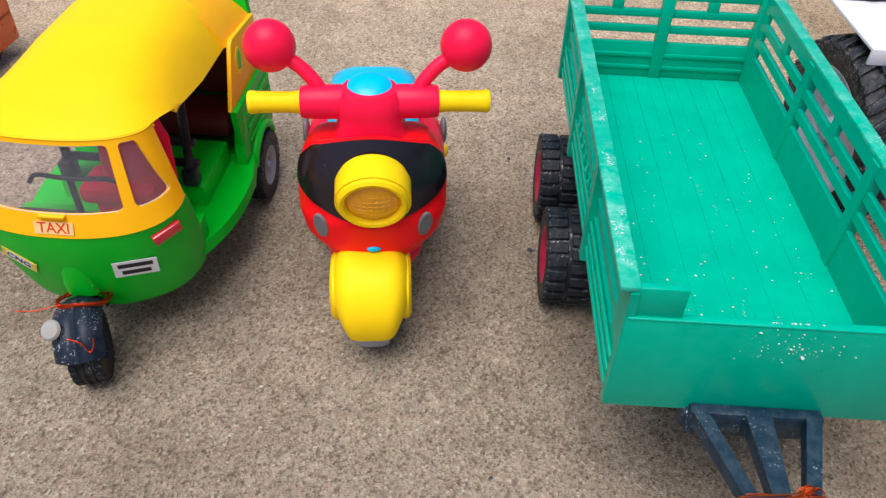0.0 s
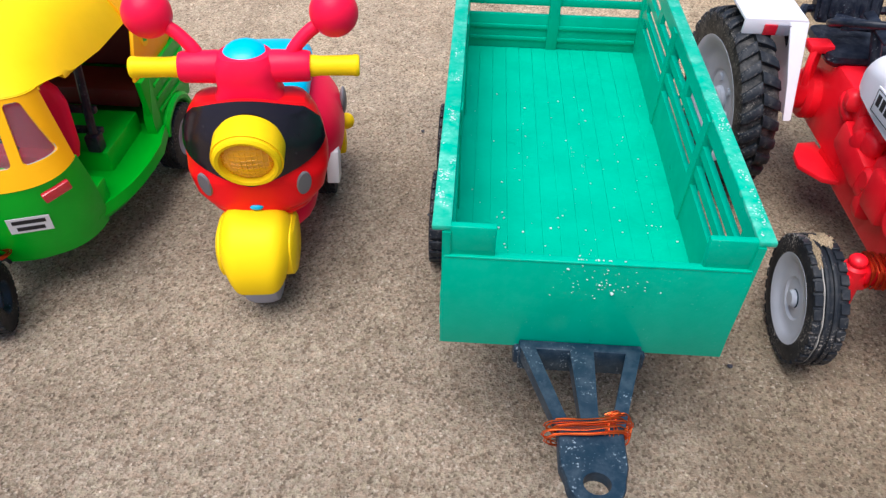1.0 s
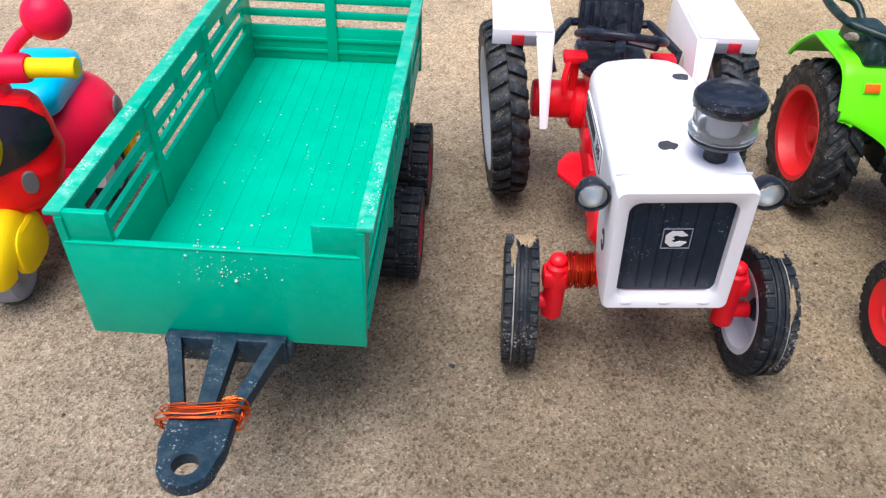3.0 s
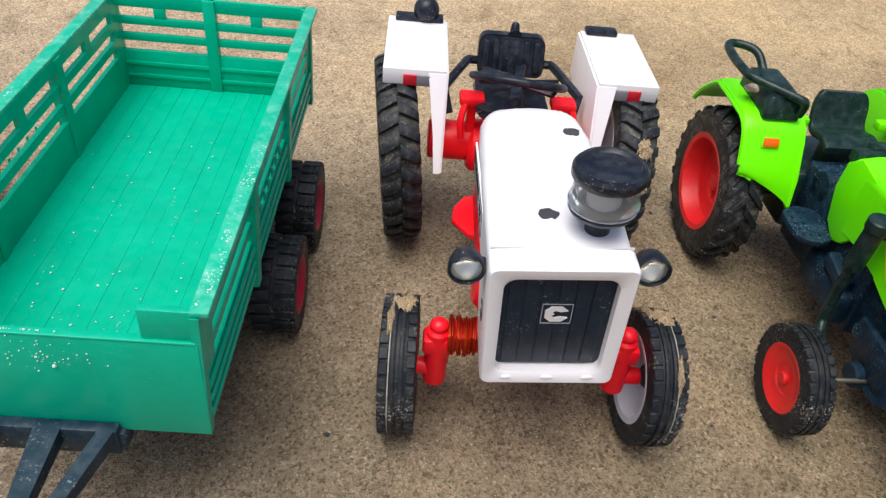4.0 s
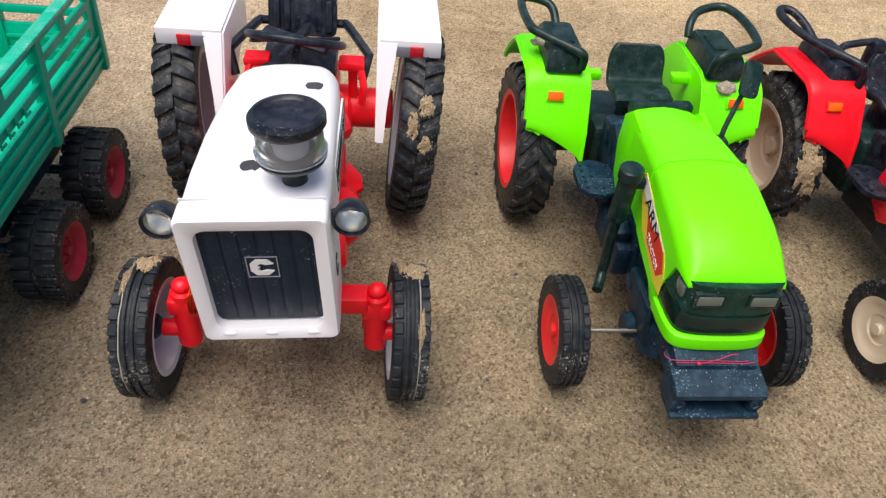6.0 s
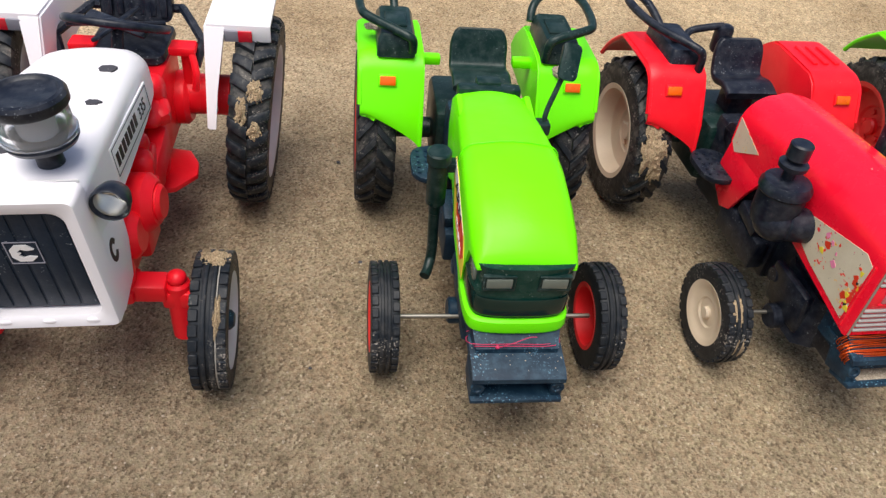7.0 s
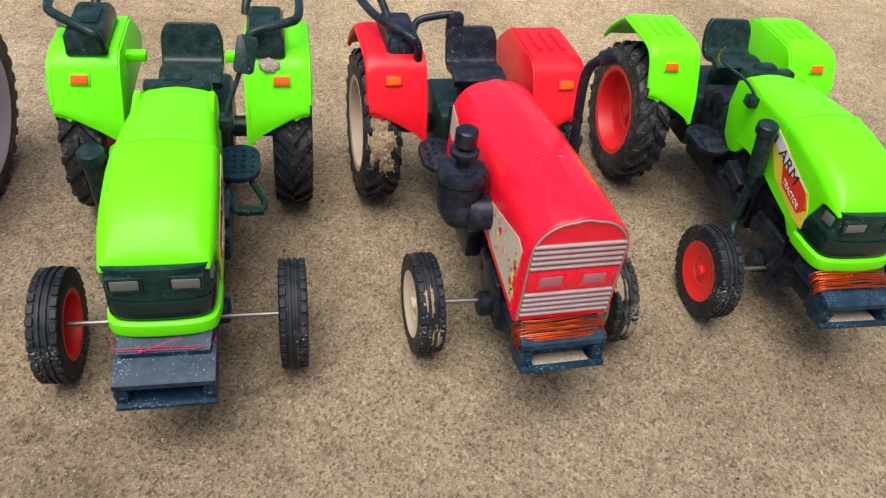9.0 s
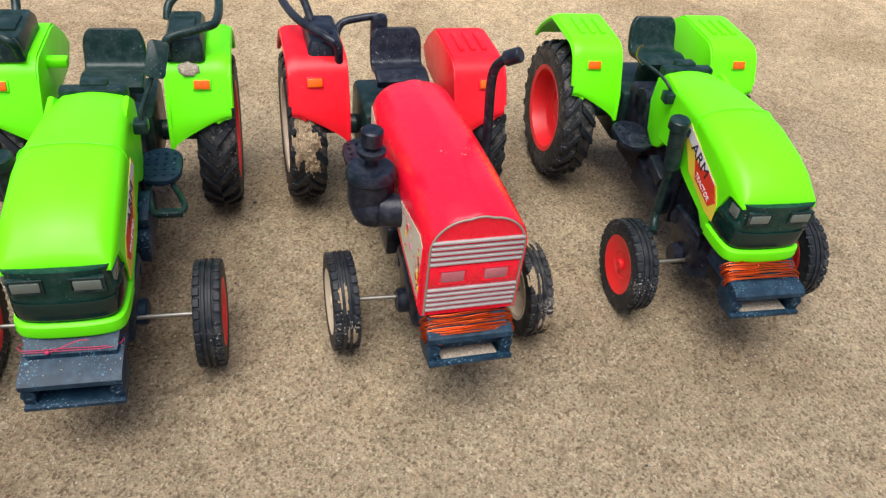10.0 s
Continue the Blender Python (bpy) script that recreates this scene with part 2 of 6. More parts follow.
M_GREY = plastic("grey_plastic", (0.36, 0.36, 0.42), 0.4, 0.1)
M_OVAL = plastic("grey_sticker", (0.17, 0.16, 0.17), 0.4, 0.05)
M_ORANGE = plastic("orange_reflector", (0.90, 0.13, 0.0), 0.25, 0.03)
M_AMBER = plastic("amber_lens", (0.90, 0.40, 0.0), 0.15, 0.0, coat=0.6)
M_REFLRED = plastic("red_lens", (0.62, 0.012, 0.03), 0.16, 0.05, coat=0.6)
M_RIMRED = plastic("red_rim_plastic", (0.80, 0.012, 0.016), 0.4, 0.16, (0.7, 0.45, 0.36))
M_RIMCREAM = plastic("cream_rim_plastic", (0.70, 0.58, 0.42), 0.45, 0.2)
M_RIMWHITE = plastic("white_rim_plastic", (0.56, 0.59, 0.66), 0.42, 0.2, film=0.12)
M_RIMMAROON = plastic("maroon_rim_plastic", (0.38, 0.012, 0.045), 0.42, 0.12)
M_RUBBER = rubber("tyre_rubber", (0.007, 0.011, 0.016), 0.72, 0.60, 0.13)
M_DIRTYRUBBER = rubber("dusty_tyre_rubber", (0.008, 0.013, 0.020), 0.8, 0.56, 0.16)
M_CARCASS = rubber("dusty_tyre_carcass", (0.010, 0.012, 0.014), 0.6, 0.60, 0.42)
M_DARKLENS = plastic("smoked_lens", (0.13, 0.155, 0.13), 0.15, 0.12, coat=0.5)
M_COPPER = metal("enamelled_copper_wire", (0.95, 0.16, 0.035), 0.38)
M_REDWIRE = metal("dull_red_copper_wire", (0.72, 0.07, 0.02), 0.42)
M_BRASS = metal("tarnished_brass", (0.55, 0.40, 0.10), 0.4)
M_STEEL = metal("steel_rod", (0.40, 0.38, 0.33), 0.5)
M_CHROME = metal("lamp_reflector", (0.92, 0.89, 0.80), 0.28)
M_CHALK = plastic("chalky_grey_plastic", (0.34, 0.32, 0.28), 0.6, 0.3)
M_GLASS, M_PANE = glass("clear_plastic"), glass("scratched_pane", (0.97, 0.93, 0.95), 0.02)
M_PANE.node_tree.nodes["Principled BSDF"].inputs["Transmission Weight"].default_value = 0.97
M_PANE.node_tree.nodes["Principled BSDF"].inputs["IOR"].default_value = 1.25
M_LABEL = plastic("white_label", (0.80, 0.79, 0.78), 0.4, 0.12, (0.5, 0.45, 0.4), 0.05)
M_INK = plastic("black_ink", (0.02, 0.02, 0.022), 0.45, 0.1)
M_REDINK = plastic("red_ink", (0.75, 0.04, 0.01), 0.45, 0.05)
M_YELLOWLABEL = plastic("yellow_label", (0.85, 0.68, 0.05), 0.4, 0.08)
M_PALEORANGE = plastic("pale_orange_label", (0.92, 0.60, 0.22), 0.4, 0.05)
M_PINKSCRAP = plastic("pink_print_scraps", (0.88, 0.26, 0.42), 0.5, 0.08)
M_THREAD = plastic("pink_thread", (0.50, 0.03, 0.10), 0.7, 0.05)
M_SILVER = plastic("silver_paint", (0.42, 0.40, 0.38), 0.34, 0.1)
M_FADED = peeling("faded_sticker")
M_TRIM = plastic("dull_trim_paint", (0.28, 0.24, 0.20), 0.45, 0.1)
M_BROWN = plastic("dark_brown_seat", (0.10, 0.012, 0.010), 0.5, 0.05)
M_DARKGREY = plastic("dark_grey_lens", (0.24, 0.24, 0.28), 0.3, 0.1)
M_GLOSSGREEN = plastic("glossy_dark_green_plastic", (0.002, 0.018, 0.014), 0.15, 0.1, (0.4, 0.42, 0.38))
M_BANDGREEN = plastic("deep_green_band_plastic", (0.002, 0.034, 0.024), 0.2, 0.24, (0.36, 0.42, 0.38), speck=0.64, film=0.06)
M_DUST = plastic("pale_dust_crumbs", (0.54, 0.66, 0.62), 0.9, 0.2, (0.5, 0.5, 0.45))
M_ROSELENS = plastic("rose_tinted_lens", (0.50, 0.13, 0.16), 0.2, 0.3, (0.55, 0.5, 0.45), coat=0.5)
M_MUDRUBBER = rubber("mud_caked_rubber", (0.012, 0.013, 0.016), 1.0, 0.52, 0.34)
M_GUARD = plastic("chalk_specked_black_plastic", (0.005, 0.012, 0.026), 0.34, 0.5, (0.70, 0.70, 0.70), speck=0.60)
M_BOWL = glass("cloudy_clear_plastic", (0.97, 0.98, 0.98), 0.14)
M_BOWL.node_tree.nodes["Principled BSDF"].inputs["Transmission Weight"].default_value = 0.93
M_GLOSSBLACK = plastic("glossy_black_plastic", (0.010, 0.006, 0.010), 0.16, 0.10, (0.45, 0.42, 0.42))
M_SPECKED = plastic("sand_specked_black_plastic", (0.005, 0.016, 0.034), 0.36, 0.4, (0.50, 0.52, 0.54), speck=0.64)
M_CHIP = plastic("bare_dark_patch", (0.05, 0.05, 0.06), 0.6, 0.6, (0.5, 0.48, 0.45))

# ---- mesh helpers: everything below is drawn in millimetres ----


def merge(*bms):
    out = bms[0]
    for other in bms[1:]:
        me = bpy.data.meshes.new("tmp")
        other.to_mesh(me)
        out.from_mesh(me)
        bpy.data.meshes.remove(me)
        other.free()
    return out


def moved(bm, x=0, y=0, z=0, rx=0, ry=0, rz=0):
    bm.transform(pose(x, y, z, rx, ry, rz))
    return bm


def box(lo, hi, bev=0.6, seg=2):
    bm = bmesh.new()
    bmesh.ops.create_cube(bm, size=1)
    for v in bm.verts:
        v.co = Vector([(lo[i] + hi[i]) / 2 + v.co[i] * (hi[i] - lo[i]) for i in range(3)])
    bev = min(bev, 0.45 * min(abs(hi[i] - lo[i]) for i in range(3)))
    if bev > 0:
        bmesh.ops.bevel(bm, geom=bm.edges[:], offset=bev, segments=seg, profile=0.5, affect="EDGES")
    return bm


def lathe(prof, n=32):
    """prof: (radius, height) round the z axis."""
    bm = bmesh.new()
    rings = []
    for r, h in prof:
        if r < 1e-6:
            rings.append([bm.verts.new((0, 0, h))])
        else:
            rings.append([bm.verts.new((r * math.cos(2 * math.pi * k / n), r * math.sin(2 * math.pi * k / n), h)) for k in range(n)])
    for a, b in zip(rings, rings[1:]):
        for k in range(n):
            j = (k + 1) % n
            if len(a) == 1 and len(b) > 1:
                bm.faces.new((a[0], b[j], b[k]))
            elif len(b) == 1 and len(a) > 1:
                bm.faces.new((a[k], a[j], b[0]))
            elif len(a) > 1:
                bm.faces.new((a[k], a[j], b[j], b[k]))
    return bm


def along(bm, p0, p1):
    """Turns what stands on the z axis so that it runs from p0 towards p1."""
    d = Vector(p1) - Vector(p0)
    bm.transform(Matrix.Translation(p0) @ d.to_track_quat("Z", "Y").to_matrix().to_4x4())
    return bm


def cyl(r, p0, p1, n=24, bev=0.4, r2=None):
    h = (Vector(p1) - Vector(p0)).length
    r2 = r if r2 is None else r2
    b = min(bev, 0.4 * r, 0.4 * r2, 0.4 * h)
    return along(lathe([(0, 0), (r - b, 0), (r, b), (r2, h - b), (r2 - b, h), (0, h)], n), p0, p1)


def spline(pts, k=6, closed=False):
    out, n = [], len(pts)
    for i in range(n if closed else n - 1):
        p = [Vector(pts[j % n] if closed else pts[min(max(j, 0), n - 1)]) for j in (i - 1, i, i + 1, i + 2)]
        for s in range(k):
            t = s / k
            out.append(0.5 * (2 * p[1] + (p[2] - p[0]) * t + (2 * p[0] - 5 * p[1] + 4 * p[2] - p[3]) * t * t + (3 * p[1] - p[0] - 3 * p[2] + p[3]) * t ** 3))
    if not closed:
        out.append(Vector(pts[-1]))
    return out


def tube(pts, r, n=10, k=5, closed=False, flat=1.0):
    ps = spline(pts, k, closed) if k else [Vector(p) for p in pts]
    bm, rings = bmesh.new(), []
    up = Vector((0.123, 0.2, 1)).normalized()
    for i, p in enumerate(ps):
        d = (ps[(i + 1) % len(ps)] - ps[i - 1]) if closed or 0 < i < len(ps) - 1 else (ps[1] - ps[0] if i == 0 else ps[-1] - ps[-2])
        d.normalize()
        a = (up - d * up.dot(d)).normalized()
        b = d.cross(a)
        up = a
        rings.append([bm.verts.new(p + r * (a * math.cos(2 * math.pi * j / n) * flat + b * math.sin(2 * math.pi * j / n))) for j in range(n)])
    pairs = list(zip(rings, rings[1:])) + ([(rings[-1], rings[0])] if closed else [])
    for a, b in pairs:
        for j in range(n):
            bm.faces.new((a[j], a[(j + 1) % n], b[(j + 1) % n], b[j]))
    if not closed:
        bm.faces.new(rings[0][::-1])
        bm.faces.new(rings[-1])
    return bm


def loft(secs, cap=True):
    bm = bmesh.new()
    rows = [[bm.verts.new(p) for p in s] for s in secs]
    n = len(secs[0])
    for a, b in zip(rows, rows[1:]):
        for j in range(n):
            bm.faces.new((a[j], a[(j + 1) % n], b[(j + 1) % n], b[j]))
    if cap:
        bm.faces.new(rows[0][::-1])
        bm.faces.new(rows[-1])
    return bm


def rrect(w, h, r, n=5):
    """A rounded rectangle's outline, w by h, round the origin."""
    out = []
    for cx, cy, a0 in ((w / 2 - r, h / 2 - r, 0), (-w / 2 + r, h / 2 - r, 90), (-w / 2 + r, -h / 2 + r, 180), (w / 2 - r, -h / 2 + r, 270)):
        for k in range(n + 1):
            a = radians(a0 + 90 * k / n)
            out.append((cx + r * math.cos(a), cy + r * math.sin(a)))
    return out


def prism(poly, axis, lo, hi, bev=0.4):
    """A flat outline, thickened along an axis: x takes (y, z), y takes (x, z), z takes (x, y)."""
    put = {"x": lambda p, h: (h, p[0], p[1]), "y": lambda p, h: (p[0], h, p[1]), "z": lambda p, h: (p[0], p[1], h)}[axis]
    bm = loft([[put(p, lo) for p in poly], [put(p, hi) for p in poly]])
    if bev:
        rim = [e for f in bm.faces if len(f.verts) == len(poly) and len(poly) > 4 or len(poly) == 4 for e in f.edges]
        bmesh.ops.bevel(bm, geom=list(set(rim)), offset=min(bev, 0.4 * abs(hi - lo)), segments=2, profile=0.5, affect="EDGES")
    return bm


def ball(c, rx, ry=None, rz=None, n=24, power=2.0):
    """A ball, or with a higher power a soft box."""
    ry, rz = ry or rx, rz or rx
    bm = bmesh.new()
    bmesh.ops.create_uvsphere(bm, u_segments=n, v_segments=max(8, n * 2 // 3), radius=1)
    for v in bm.verts:
        p = v.co
        if power != 2.0:
            s = (abs(p.x) ** power + abs(p.y) ** power + abs(p.z) ** power) ** (-1 / power)
            p = p * s
        v.co = Vector((c[0] + p.x * rx, c[1] + p.y * ry, c[2] + p.z * rz))
    return bm


def sheet(f, nu, nv, core, hole=None, thick=1.4):
    """A curved wall over f(u, v), with openings where hole says; its thickness goes towards the point core."""
    bm = bmesh.new()
    core = Vector(core)
    e = 1e-3
    out, inn = {}, {}
    for i in range(nu + 1):
        for j in range(nv + 1):
            u, v = i / nu, j / nv
            p = Vector(f(u, v))
            du = Vector(f(min(u + e, 1), v)) - Vector(f(max(u - e, 0), v))
            dv = Vector(f(u, min(v + e, 1))) - Vector(f(u, max(v - e, 0)))
            n = du.cross(dv)
            n = n.normalized() if n.length > 1e-9 else (p - core).normalized()
            if n.dot(p - core) < 0:
                n = -n
            out[i, j], inn[i, j] = bm.verts.new(p), bm.verts.new(p - n * thick)
    solid = {(i, j) for i in range(nu) for j in range(nv) if not (hole and hole((i + 0.5) / nu, (j + 0.5) / nv))}
    for i, j in solid:
        q = ((i, j), (i + 1, j), (i + 1, j + 1), (i, j + 1))
        bm.faces.new([out[k] for k in q])
        bm.faces.new([inn[k] for k in q][::-1])
        for di, dj, a, b in ((0, -1, 0, 1), (1, 0, 1, 2), (0, 1, 2, 3), (-1, 0, 3, 0)):
            if (i + di, j + dj) not in solid:
                bm.faces.new((out[q[b]], out[q[a]], inn[q[a]], inn[q[b]]))
    for v in [v for v in bm.verts if not v.link_faces]:
        bm.verts.remove(v)
    return bm


def seat_on(f, u, v, core, off=0.0):
    """The pose of something flat laid on f(u, v): x along u, z up the surface, y into it."""
    e = 1e-3
    p = Vector(f(u, v))
    ex = (Vector(f(u + e, v)) - Vector(f(u - e, v))).normalized()
    up = Vector(f(u, v + e)) - Vector(f(u, v - e))
    n = ex.cross(up).normalized()
    if n.dot(p - Vector(core)) < 0:
        n = -n
    ey = -n
    ez = ex.cross(ey)
    m = Matrix((ex, ey, ez)).transposed().to_4x4()
    return Matrix.Translation(p + n * off) @ m


def laid(bm, m):
    bm.transform(m)
    return bm


def part(name, bm, material, parent, label="", sharp=38, recalc=True):
    """Links a bmesh drawn in millimetres as one mesh under a thing or a part."""
    if recalc:
        bmesh.ops.recalc_face_normals(bm, faces=bm.faces[:])
    bm.transform(Matrix.Scale(MM, 4))
    me = bpy.data.meshes.new(name)
    bm.to_mesh(me)
    bm.free()
    me.materials.append(material)
    me.polygons.foreach_set("use_smooth", [True] * len(me.polygons))
    me.set_sharp_from_angle(angle=radians(sharp))
    ob = new(name, me)
    ob.parent = parent
    if label:
        tagged(ob, label)
    return ob


def thing(name, x, y, yaw, label, category, group=""):
    ob = tagged(new(name), label, category, group)
    ob.matrix_basis = pose(x * MM, y * MM, 0, 0, 0, yaw)
    return ob


def lettering(name, body, size, m, material, parent, squeeze=1.0):
    """Flat letters with a little thickness, centred on the pose m (millimetres)."""
    cu = bpy.data.curves.new(name, "FONT")
    cu.body, cu.size, cu.align_x, cu.align_y, cu.extrude = body, size, "CENTER", "CENTER", 0.08
    tmp = new(name, cu)
    me = bpy.data.meshes.new_from_object(tmp.evaluated_get(bpy.context.evaluated_depsgraph_get()))
    bpy.data.objects.remove(tmp)
    bm = bmesh.new()
    bm.from_mesh(me)
    bpy.data.meshes.remove(me)
    bm.transform(m @ Matrix.Diagonal((squeeze, 1, 1, 1)))
    return part(name, bm, material, parent)


def winding(turns, shape, r=0.28, seed=1, jitter=0.8):
    """Wire wound over and over a closed shape of points; each turn strays a little."""
    rnd = random.Random(seed)
    pts = []
    for k in range(turns):
        off = Vector((rnd.uniform(-jitter, jitter), rnd.uniform(-jitter, jitter), rnd.uniform(-jitter, jitter) * 0.5))
        pts += [Vector(p) + off + Vector((rnd.uniform(-0.3, 0.3), rnd.uniform(-0.3, 0.3), 0)) for p in shape]
    return tube(pts, r, 6, 3)


# ---- wheels ----


def tyre_mesh(R, W, rim, kind):
    lug = {"chevron": 0.055 * R, "rib": 0.04 * R, "block": 0.06 * R}[kind]
    c = R - lug
    prof = [(rim, -W * 0.40), (rim * 1.03, -W * 0.46), (R * 0.8, -W * 0.5), (c * 0.97, -W * 0.46), (c, -W * 0.36), (c, 0), (c, W * 0.36), (c * 0.97, W * 0.46), (R * 0.8, W * 0.5), (rim * 1.03, W * 0.46), (rim, W * 0.40), (rim, -W * 0.40)]
    bms = [lathe(prof, 48)]
    if kind == "rib":
        for x0, x1 in ((-0.17, -0.05), (0.05, 0.17)):
            bms.append(lathe([(c - 1, W * x0), (R - 0.2, W * x0), (R, W * (x0 + 0.02)), (R, W * (x1 - 0.02)), (R - 0.2, W * x1), (c - 1, W * x1)], 48))
        n = 30
        for k in range(n):
            for s in (-1, 1):
                b = box((-W * 0.12, -R * 0.080, -lug), (W * 0.12, R * 0.080, lug * 0.62), 0.3, 1)
                b.transform(pose(s * W * 0.35, 0, c))
                b.transform(pose(0, 0, 0, 360 / n * (k + (0.5 if s > 0 else 0)), 0, 0))
                b.transform(pose(0, 0, 0, 0, 90, 0))
                bms.append(b)
    bm = merge(*bms)
    bm.transform(pose(0, 0, 0, 0, 90, 0))
    return bm


def rim_mesh(rim, W, dish=0.5):
    """A dished rim, open to +x, with a flange at both sides and a hub boss."""
    d = W * (0.5 - dish)
    prof = [(0, d + W * 0.16), (rim * 0.16, d + W * 0.16), (rim * 0.2, d + W * 0.10), (rim * 0.2, d), (rim * 0.45, d - 0.2), (rim * 0.5, d + W * 0.05), (rim * 0.74, d + W * 0.05), (rim * 0.84, d + W * 0.12),
            (rim * 0.93, W * 0.44), (rim * 1.04, W * 0.47), (rim * 1.05, W * 0.42), (rim * 0.99, W * 0.38), (rim * 0.99, -W * 0.38), (rim * 1.05, -W * 0.42), (rim * 1.03, -W * 0.47), (rim * 0.9, -W * 0.44), (rim * 0.84, d - W * 0.05), (rim * 0.4, d - W * 0.1), (0, d - W * 0.1)]
    bms = [lathe(prof, 40)]
    for k in range(5 if rim > 20 else 0):
        a = 2 * math.pi * k / 5
        bms.append(cyl(rim * 0.07, (rim * 0.34 * math.cos(a), rim * 0.34 * math.sin(a), d - 0.3), (rim * 0.34 * math.cos(a), rim * 0.34 * math.sin(a), d + 0.9), 8, 0.2))
    bm = merge(*bms)
    bm.transform(pose(0, 0, 0, 0, 90, 0))
    return bm


def lug_mesh(R, W, kind, s):
    """One tread lug standing on the z axis, as it lies at the top of the wheel."""
    if kind == "block":
        lug = 0.06 * R
        b = box((-W * 0.22, -R * 0.10, -lug), (W * 0.22, R * 0.10, lug), 0.4, 1)
        b.transform(pose(s * W * 0.26, 0, R - lug))
        return b
    # a bar from the middle of the tread that sweeps out over the shoulder
    sweep, half = (0.10, 0.062) if R > 40 else (0.26, 0.058)
    secs = []
    for u, top, base in ((0.0, 1.0, 0.90), (0.45, 1.0, 0.90), (0.80, 0.985, 0.89), (1.0, 0.945, 0.86)):
        x, a = s * W * (0.012 + 0.475 * u), -sweep * u
        k = half * (1.0 - 0.18 * u)
        secs.append([(x, -R * r * math.sin(a + d), R * r * math.cos(a + d)) for r, d in ((base, -1.2 * k), (top - 0.006, -k), (top, -0.8 * k), (top, 0.8 * k), (top - 0.006, k), (base, 1.2 * k))])
    return loft(secs)


WHEELS, LUGS = {}, {}


def wheel(parent, x, y, R, W, rim, kind, rim_mat, tyre_mat, side, dish=0.5, roll=0.0, yaw=0.0, camber=0.0, mud=None, name="wheel"):
    key = (R, W, rim, kind, rim_mat.name, tyre_mat.name, dish)
    hub = new(name)
    hub.parent = parent
    hub.matrix_basis = pose(x * MM, y * MM, R * MM, 0, camber, yaw) @ pose(0, 0, 0, 0, 0, 0 if side > 0 else 180) @ pose(0, 0, 0, roll)
    if key not in WHEELS:
        a, b = part("tyre", tyre_mesh(R, W, rim, kind), M_CARCASS if kind == "chevron" else tyre_mat, hub), part("rim", rim_mesh(rim, W, dish), rim_mat, hub)
        WHEELS[key] = (a.data, b.data)
    else:
        for nm, me in zip(("tyre", "rim"), WHEELS[key]):
            o = new(nm, me)
            o.parent = hub
    if kind != "rib":
        n = 28 if kind == "chevron" and R > 40 else 22
        for s in (-1, 1):
            lk = (R, W, kind, tyre_mat.name, s)
            for k in range(n):
                if lk not in LUGS:
                    o = part("tread_lug", lug_mesh(R, W, kind, s), tyre_mat, hub)
                    LUGS[lk] = o.data
                else:
                    o = new("tread_lug", LUGS[lk])
                    o.parent = hub
                o.matrix_basis = pose(0, 0, 0, 360 / n * (k + (0.5 if s > 0 else 0)))
    for k, (ang, wx, size) in enumerate(mud or ()):
        blob = bmesh.new()
        bmesh.ops.create_grid(blob, x_segments=26, y_segments=26, size=1.0)
        gone = []
        for v in blob.verts:
            p = v.co.copy()
            rr = p.length + 0.55 * noise.noise(Vector((p.x * 2.2, p.y * 2.2, k * 5.3 + ang))) + 0.25 * noise.noise(Vector((p.x * 7, p.y * 7, k + ang)))
            th = size[2] * max(0.0, 1 - rr) ** 0.5 * (1.0 + 0.5 * noise.noise(Vector((p.x * 9, p.y * 9, 3.0))))
            arc = p.y * size[1] / R
            r = R - 0.9 + th * 1.6
            v.co = Vector((wx + p.x * size[0], -r * math.sin(arc), r * math.cos(arc)))
            if rr > 0.98:
                gone.append(v)
        bmesh.ops.delete(blob, geom=gone, context="VERTS")
        blob.transform(pose(0, 0, 0, ang))
        part("dried_mud", blob, M_MUD, hub, "pale dried mud stuck to the tread")
    return hub

# ---- ground ----


def ground():
    """One sheet to the horizon: close cells with fine unevenness where the toys stand, wide ones beyond."""
    def axis(lo, hi, step, far):
        vals = list(np.arange(lo, hi + 1e-6, step))
        g, d = step, 0.0
        up, down = [], []
        while d < far:
            g *= 1.35
            d += g
            up.append(hi + d)
            down.append(lo - d)
        return down[::-1] + vals + up
    xs, ys = axis(-0.35, 0.95, 0.005, 400), axis(-0.05, 0.85, 0.005, 400)
    verts = []
    for y in ys:
        for x in xs:
            near = 1.0 if -0.4 < x < 1.0 and -0.1 < y < 0.9 else 0.0
            z = near * (0.0007 * noise.noise(Vector((x * 38, y * 38, 0))) + 0.0004 * noise.noise(Vector((x * 110, y * 110, 5)))) - 0.0005
            verts.append((x, y, z))
    n = len(xs)
    faces = [(j * n + i, j * n + i + 1, (j + 1) * n + i + 1, (j + 1) * n + i) for j in range(len(ys) - 1) for i in range(n - 1)]
    me = bpy.data.meshes.new("ground")
    me.from_pydata(verts, [], faces)
    me.polygons.foreach_set("use_smooth", [True] * len(me.polygons))
    me.materials.append(M_GROUND)
    return tagged(new("ground", me), "sandy grey-brown cement ground with dark blotches", "ground", kind="structure")


ground()


